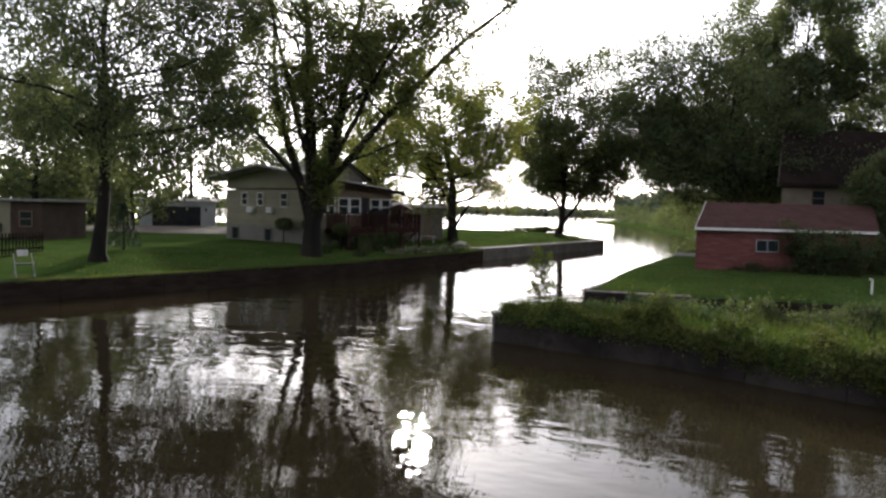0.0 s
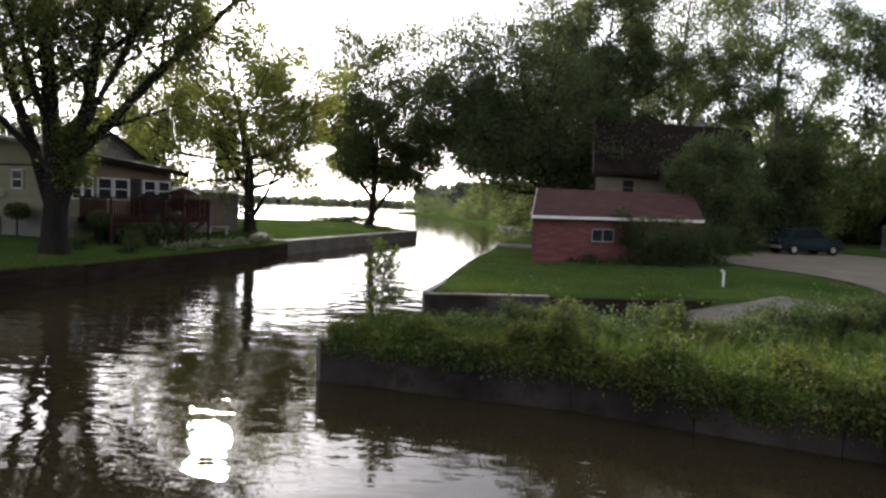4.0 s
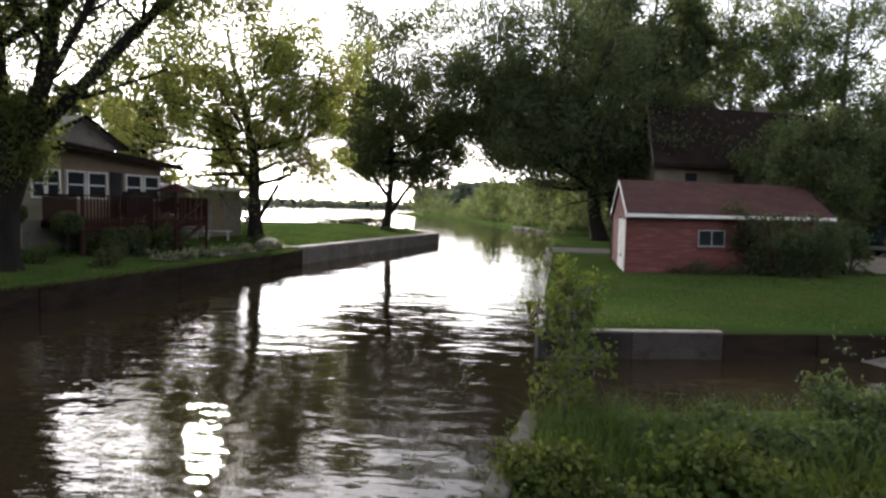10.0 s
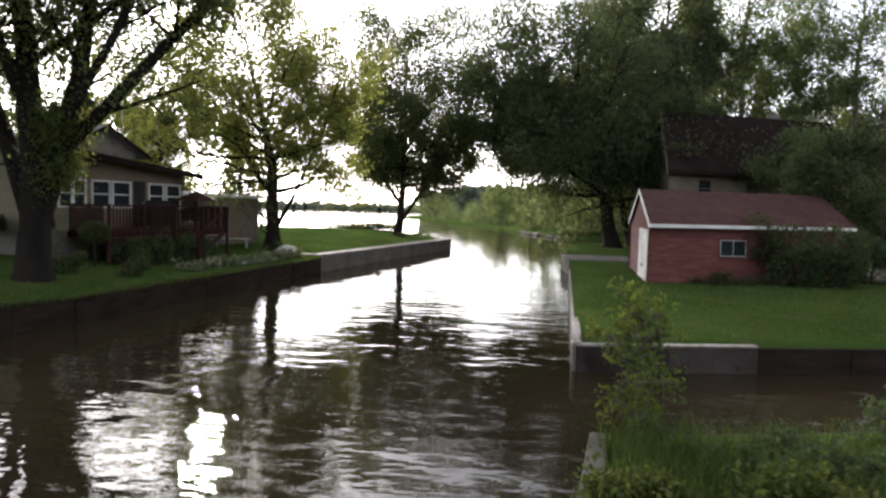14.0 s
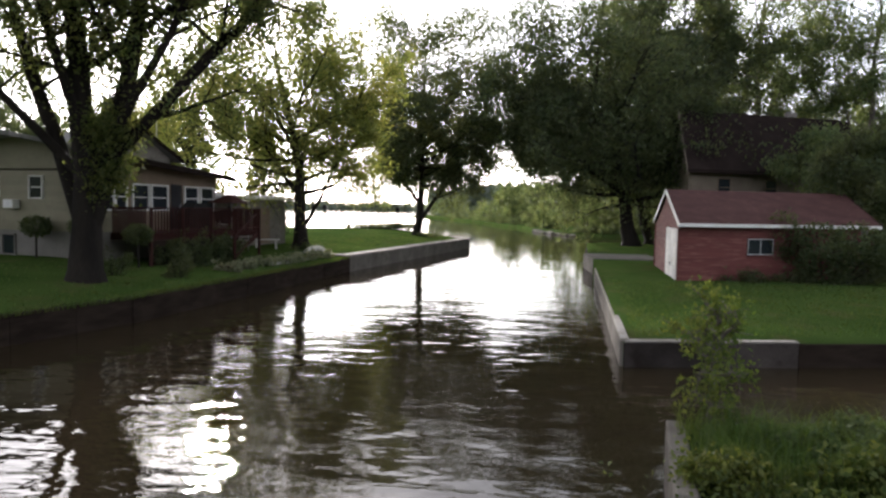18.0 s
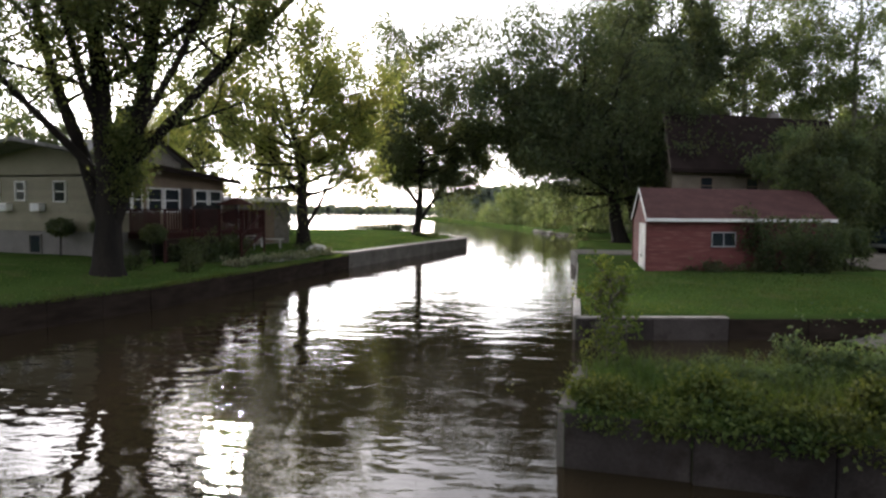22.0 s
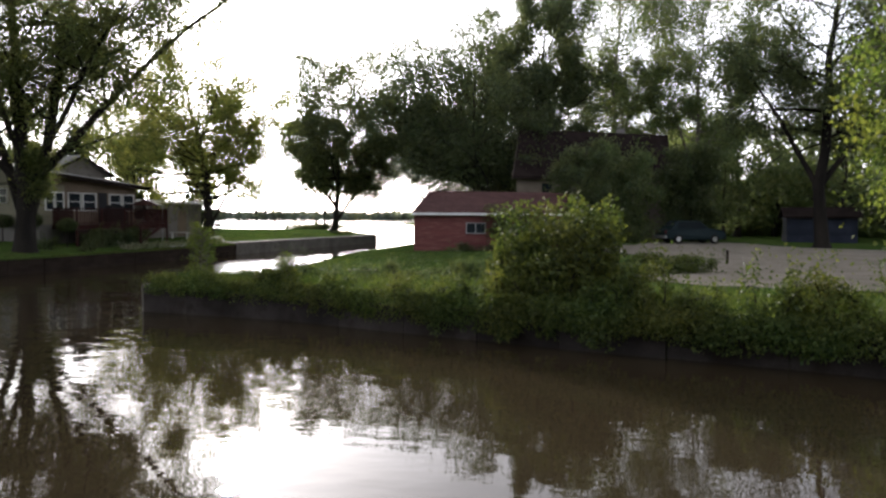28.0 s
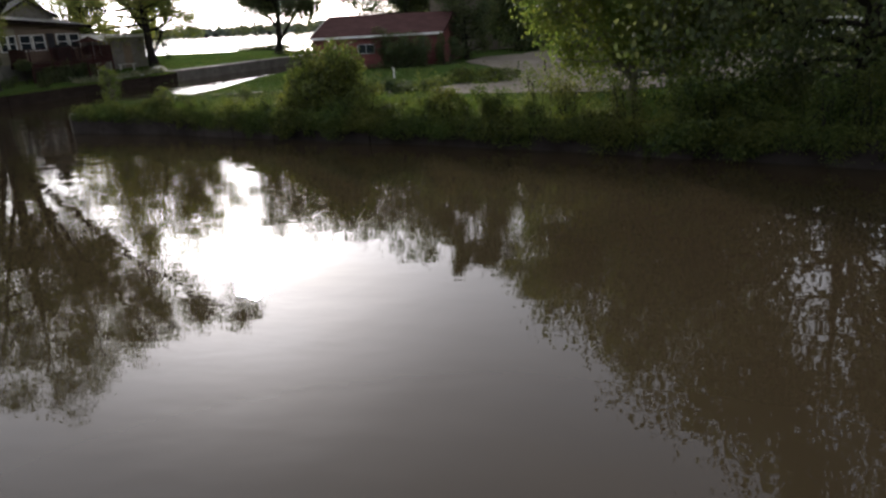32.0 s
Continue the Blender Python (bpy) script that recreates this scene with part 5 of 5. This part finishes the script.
# added out of view to cut the sky light from the south
woods("woods_south", "unseen wood added behind the camera to block southern sky light", [(200, -50), (60, -46), (-50, -48), (-200, -60)], 25, 22, 20000, 2.2, 207, L_dark)
woods("woods_yard", "leafy trees beyond the west yard", [(-62, 0), (-64, 30), (-56, 52)], 14, 10, 9000, 0.6, 206, L_maple)
bm = prism([(0, -1), (0, 0.6), (80, 1.2), (80, -1)], -1200, 1000)
bm.transform(Matrix.Translation((0, 905, 0)))
solo("far_shore", bm, M_lawn, "low far shore of the lake", "ground", kind="structure")
flat = [(-40, 298), (-18, 263), (6, 248), (60, 225), (60, 330), (-30, 330)]
bm = bmesh.new()
bm.faces.new([bm.verts.new((x, y, 0.4)) for x, y in flat])
made = bmesh.ops.extrude_face_region(bm, geom=bm.faces[:])["geom"]
for v in made:
    if isinstance(v, bmesh.types.BMVert):
        v.co.z = -1
solo("point_land", bm, M_lawn, "low wooded point across the lake", "ground", kind="structure")

# ---- west yard ----
rng = np.random.default_rng(240)
ob = thing("small_conifer", "small dark conifer on the lawn behind the drooping tree", "tree", Matrix.Translation(at(-24.6, 18.0)))
part("trunk", rod((0, 0, -0.1), (0, 0, 1.9), 0.06, 0.02, 7), M_bark, ob)
k = rng.uniform(0, 1, 2600)
a = rng.uniform(0, 6.28, 2600)
r = (1 - k) * 0.85 * rng.uniform(0.4, 1.05, 2600) + 0.05
part("crown", leaves("crown", np.column_stack([np.cos(a) * r, np.sin(a) * r, 0.15 + k * 2.1]), 0.13, L_needle, rng, 0.3, 0.3), L_needle, ob)

garage = thing("white_garage", "white detached garage with a dark wide door", "garage", pose(-45.3, 43.6, 1.1, 0, 0, 44))
part("wall", box(-3.4, 3.4, 0, 6, -0.3, 2.55), M_greyside, garage)
part("roof", box(-3.7, 3.7, -0.35, 6.3, 2.55, 2.8, 0.02), M_white, garage, "flat pale roof edge")
door = part("door", box(-2.3, 2.0, -0.05, 0.0, 0.0, 2.05), M_dark, garage, "dark panelled garage door")
for i in range(3):
    part("groove", box(-2.25, 1.95, -0.065, -0.05, 0.5 + i * 0.5, 0.53 + i * 0.5), M_black, door)
lamp = part("lamp", box(2.4, 2.55, -0.12, 0.0, 1.6, 1.9, 0.02), M_dark, garage)
shed2 = thing("cream_shed", "small flat-roofed cream and brown shed by the water", "shed", pose(-33.6, 20.6, 1.05, 0, 0, 18))
part("wall", box(-3.6, 0, 0, 4.2, -0.3, 2.3), M_shed, shed2)
part("front", box(-3.64, -1.9, -0.03, -0.002, -0.2, 2.3), M_cream, shed2, "cream painted front panel")
part("roof", box(-3.9, 0.3, -0.4, 4.5, 2.3, 2.45, 0.02), M_greyroof, shed2)
window(shed2, 0.7, 0.8, Matrix.Translation((-1.3, -0.02, 0.9)), 1, True, M_brown)
part("air_conditioner", box(-3.1, -2.4, -0.3, -0.03, 0.5, 1.0, 0.02), M_greywood, shed2)
fence = thing("picket_fence", "dark low picket fence before the shed", "fence", pose(-24.8, 10.4, 0.98, 0, 0, 106))
pick = mesh_of("picket", box(-0.04, 0.04, -0.012, 0.012, -0.2, 1.05), M_oldwood)
for i in range(24):
    part("picket", pick, M_oldwood, fence).location = (i * 0.2, 0, 0)
for z in (0.3, 0.8):
    part("rail", box(-0.1, 4.75, 0.013, 0.05, z, z + 0.08), M_oldwood, fence)
chair = thing("lounge_chair", "aluminium folding chair with a pale seat on the dock edge", "chair", pose(-20.7, 10.0, 0.78, 0, 0, 60))
for s in (-0.28, 0.28):
    part("leg", beam((s, -0.5, 0.0), (s, 0.35, 0.75), 0.03), M_alu, chair)
    part("leg", beam((s, 0.3, 0.0), (s, -0.35, 0.5), 0.03), M_alu, chair)
part("seat", beam((0, -0.3, 0.42), (0, 0.2, 0.42), 0.52, 0.03), M_dark, chair)
part("backrest", beam((0, 0.3, 0.66), (0, 0.4, 0.88), 0.34, 0.04), M_stone, chair, "pale webbed backrest")
rail = thing("yard_rail", "thin metal railing beside the west yard", "railing", pose(-33.6, 41.5, 1.16, 0, 0, 40))
for i in range(5):
    part("post", rod((i * 1.4, 0, -0.2), (i * 1.4, 0, 1.0), 0.03, 0.03, 6), M_dark, rail)
part("bar", rod((0, 0, 0.98), (5.6, 0, 0.98), 0.025, 0.025, 6), M_dark, rail)
part("bar", rod((0, 0, 0.5), (5.6, 0, 0.5), 0.02, 0.02, 6), M_dark, rail)
bench = thing("bench", "small pale garden bench under the tree", "bench", pose(*at(-17.6, 39.2), 0, 0, 20))
part("seat", box(-0.7, 0.7, -0.2, 0.2, 0.42, 0.47, 0.01), M_stone, bench)
for s in (-0.5, 0.5):
    part("leg", box(s - 0.05, s + 0.05, -0.16, 0.16, -0.1, 0.42, 0.01), M_stone, bench)
path = thing("stepping_stones", "pale flat stones leading to the deck steps", "stones")
for i in range(5):
    x, y = -15.3 + 0.16 * i, 33.4 + i * 0.75
    ob = part("stone", box(-0.4, 0.4, -0.3, 0.3, -0.05, 0.05, 0.02), M_stone, path)
    ob.matrix_local = pose(x, y, z_west(x, y) + 0.02, 0, 0, 20 * i)
for i, (x, y) in enumerate(((-22.9, 66.4), (-21.9, 66.8), (-14.8, 66.0))):
    ob = thing("bird_feeder", "small feeder box on a thin post at the lake edge", "bird feeder", Matrix.Translation(at(x, y)), "feeders at the lake edge")
    part("post", rod((0, 0, -0.2), (0, 0, 1.75), 0.05, 0.04, 6), M_dark, ob)
    part("box", box(-0.17, 0.17, -0.17, 0.17, 1.75, 2.2, 0.02), M_dark, ob)
ob = thing("boulder", "mossy grey boulder beside the bench", "boulder", pose(*at(-14.9, 39.3), 0, 0, 30))
bm = bmesh.new()
bmesh.ops.create_icosphere(bm, subdivisions=2, radius=0.5)
for v in bm.verts:
    v.co = Vector((v.co.x * 1.4, v.co.y, v.co.z * 0.8)) * (1 + 0.25 * noise.noise(v.co * 2.3))
part("stone", bm, M_stone, ob)

# ---- east yard ----
pipe = thing("standpipe", "white plastic standpipe with a bent top at the ramp edge", "pipe", pose(7.75, 23.3, 0.62))
part("pipe", rod((0, 0, -0.3), (0, 0, 0.62), 0.042, 0.042, 10), M_white, pipe)
part("elbow", rod((0, 0, 0.62), (-0.10, 0, 0.65), 0.046, 0.046, 10), M_white, pipe)


def car(name, label, m, paint):
    ob = thing(name, label, "car", m)
    side = [(-2.3, 0.42), (-2.32, 0.85), (-2.2, 1.0), (-1.95, 1.05), (-1.45, 1.66), (0.35, 1.68), (0.95, 1.12), (2.0, 0.98), (2.28, 0.8), (2.3, 0.42), (1.9, 0.3), (-1.9, 0.3)]
    bm = bmesh.new()
    prism([(a, b) for a, b in side], -0.9, 0.9, "x", bm)
    for v in bm.verts:
        if v.co.z > 1.1:
            v.co.x *= 0.82
    bmesh.ops.bevel(bm, geom=bm.edges[:], offset=0.05, segments=2, affect="EDGES")
    part("body", bm, paint, ob)
    for s in (-1, 1):
        bm = prism([(-1.5, 1.12), (-1.3, 1.55), (0.28, 1.57), (0.75, 1.14)], s * 0.80, s * 0.86)
        part("side_window", bm, M_glass, ob)
        for y in (-1.4, 1.4):
            w = part("wheel", rod((s * 0.72, y, 0.34), (s * 0.93, y, 0.34), 0.34, 0.34, 18), M_rubber, ob)
            part("rim", rod((s * 0.9, y, 0.34), (s * 0.945, y, 0.34), 0.2, 0.18, 12), M_alu, w)
        part("headlight", box(s * 0.62 - 0.14, s * 0.62 + 0.14, 2.2, 2.31, 0.7, 0.85, 0.02), M_glass, ob)
        part("tail_light", box(s * 0.72 - 0.1, s * 0.72 + 0.1, -2.35, -2.28, 0.75, 0.98, 0.02), M_red, ob)
    part("windscreen", beam((0, 0.42, 1.62), (0, 0.93, 1.15), 1.35, 0.03), M_glass, ob)
    part("rear_window", beam((0, -1.5, 1.6), (0, -1.86, 1.12), 1.3, 0.03), M_glass, ob)
    part("bumper", box(-0.85, 0.85, 2.25, 2.36, 0.4, 0.6, 0.03), M_dark, ob)
    part("bumper", box(-0.85, 0.85, -2.38, -2.27, 0.4, 0.6, 0.03), M_alu, ob)
    return ob


car("parked_car", "dark teal sport utility vehicle parked on the gravel", pose(19.6, 44.2, z_east(19, 44) + 0.03, 0, 0, -75), M_carpaint)
car("parked_car", "white car parked far back beyond the trees", pose(38.0, 40.0, z_east(38, 40) + 0.03, 0, 0, 80), M_white)
shed3 = thing("blue_shed", "low dark blue shed with a grey roof beyond the drive", "shed", pose(28.5, 50.0, 0.8, 0, 0, -15))
part("wall", box(0, 5.0, 0, 3.6, -0.3, 2.1), M_blueshed, shed3)
boards(shed3, M_blueshed, 0, 5.0, 0, 2.1, 0.3, Matrix.Translation((0, -0.002, 0)), name="board")
part("roof", prism([(-0.4, 2.0), (1.8, 2.75), (4.0, 2.0), (4.0, 2.12), (1.8, 2.9), (-0.4, 2.12)], -0.3, 5.3), M_darkroof, shed3)
mail = thing("short_post", "short brown wooden marker post by the drive", "post", pose(16.2, 23.6, z_east(16.2, 23.6)))
part("shaft", box(-0.045, 0.045, -0.045, 0.045, -0.2, 0.62, 0.01), M_oldwood, mail)
part("cap", box(-0.06, 0.06, -0.06, 0.06, 0.62, 0.65, 0.01), M_oldwood, mail)
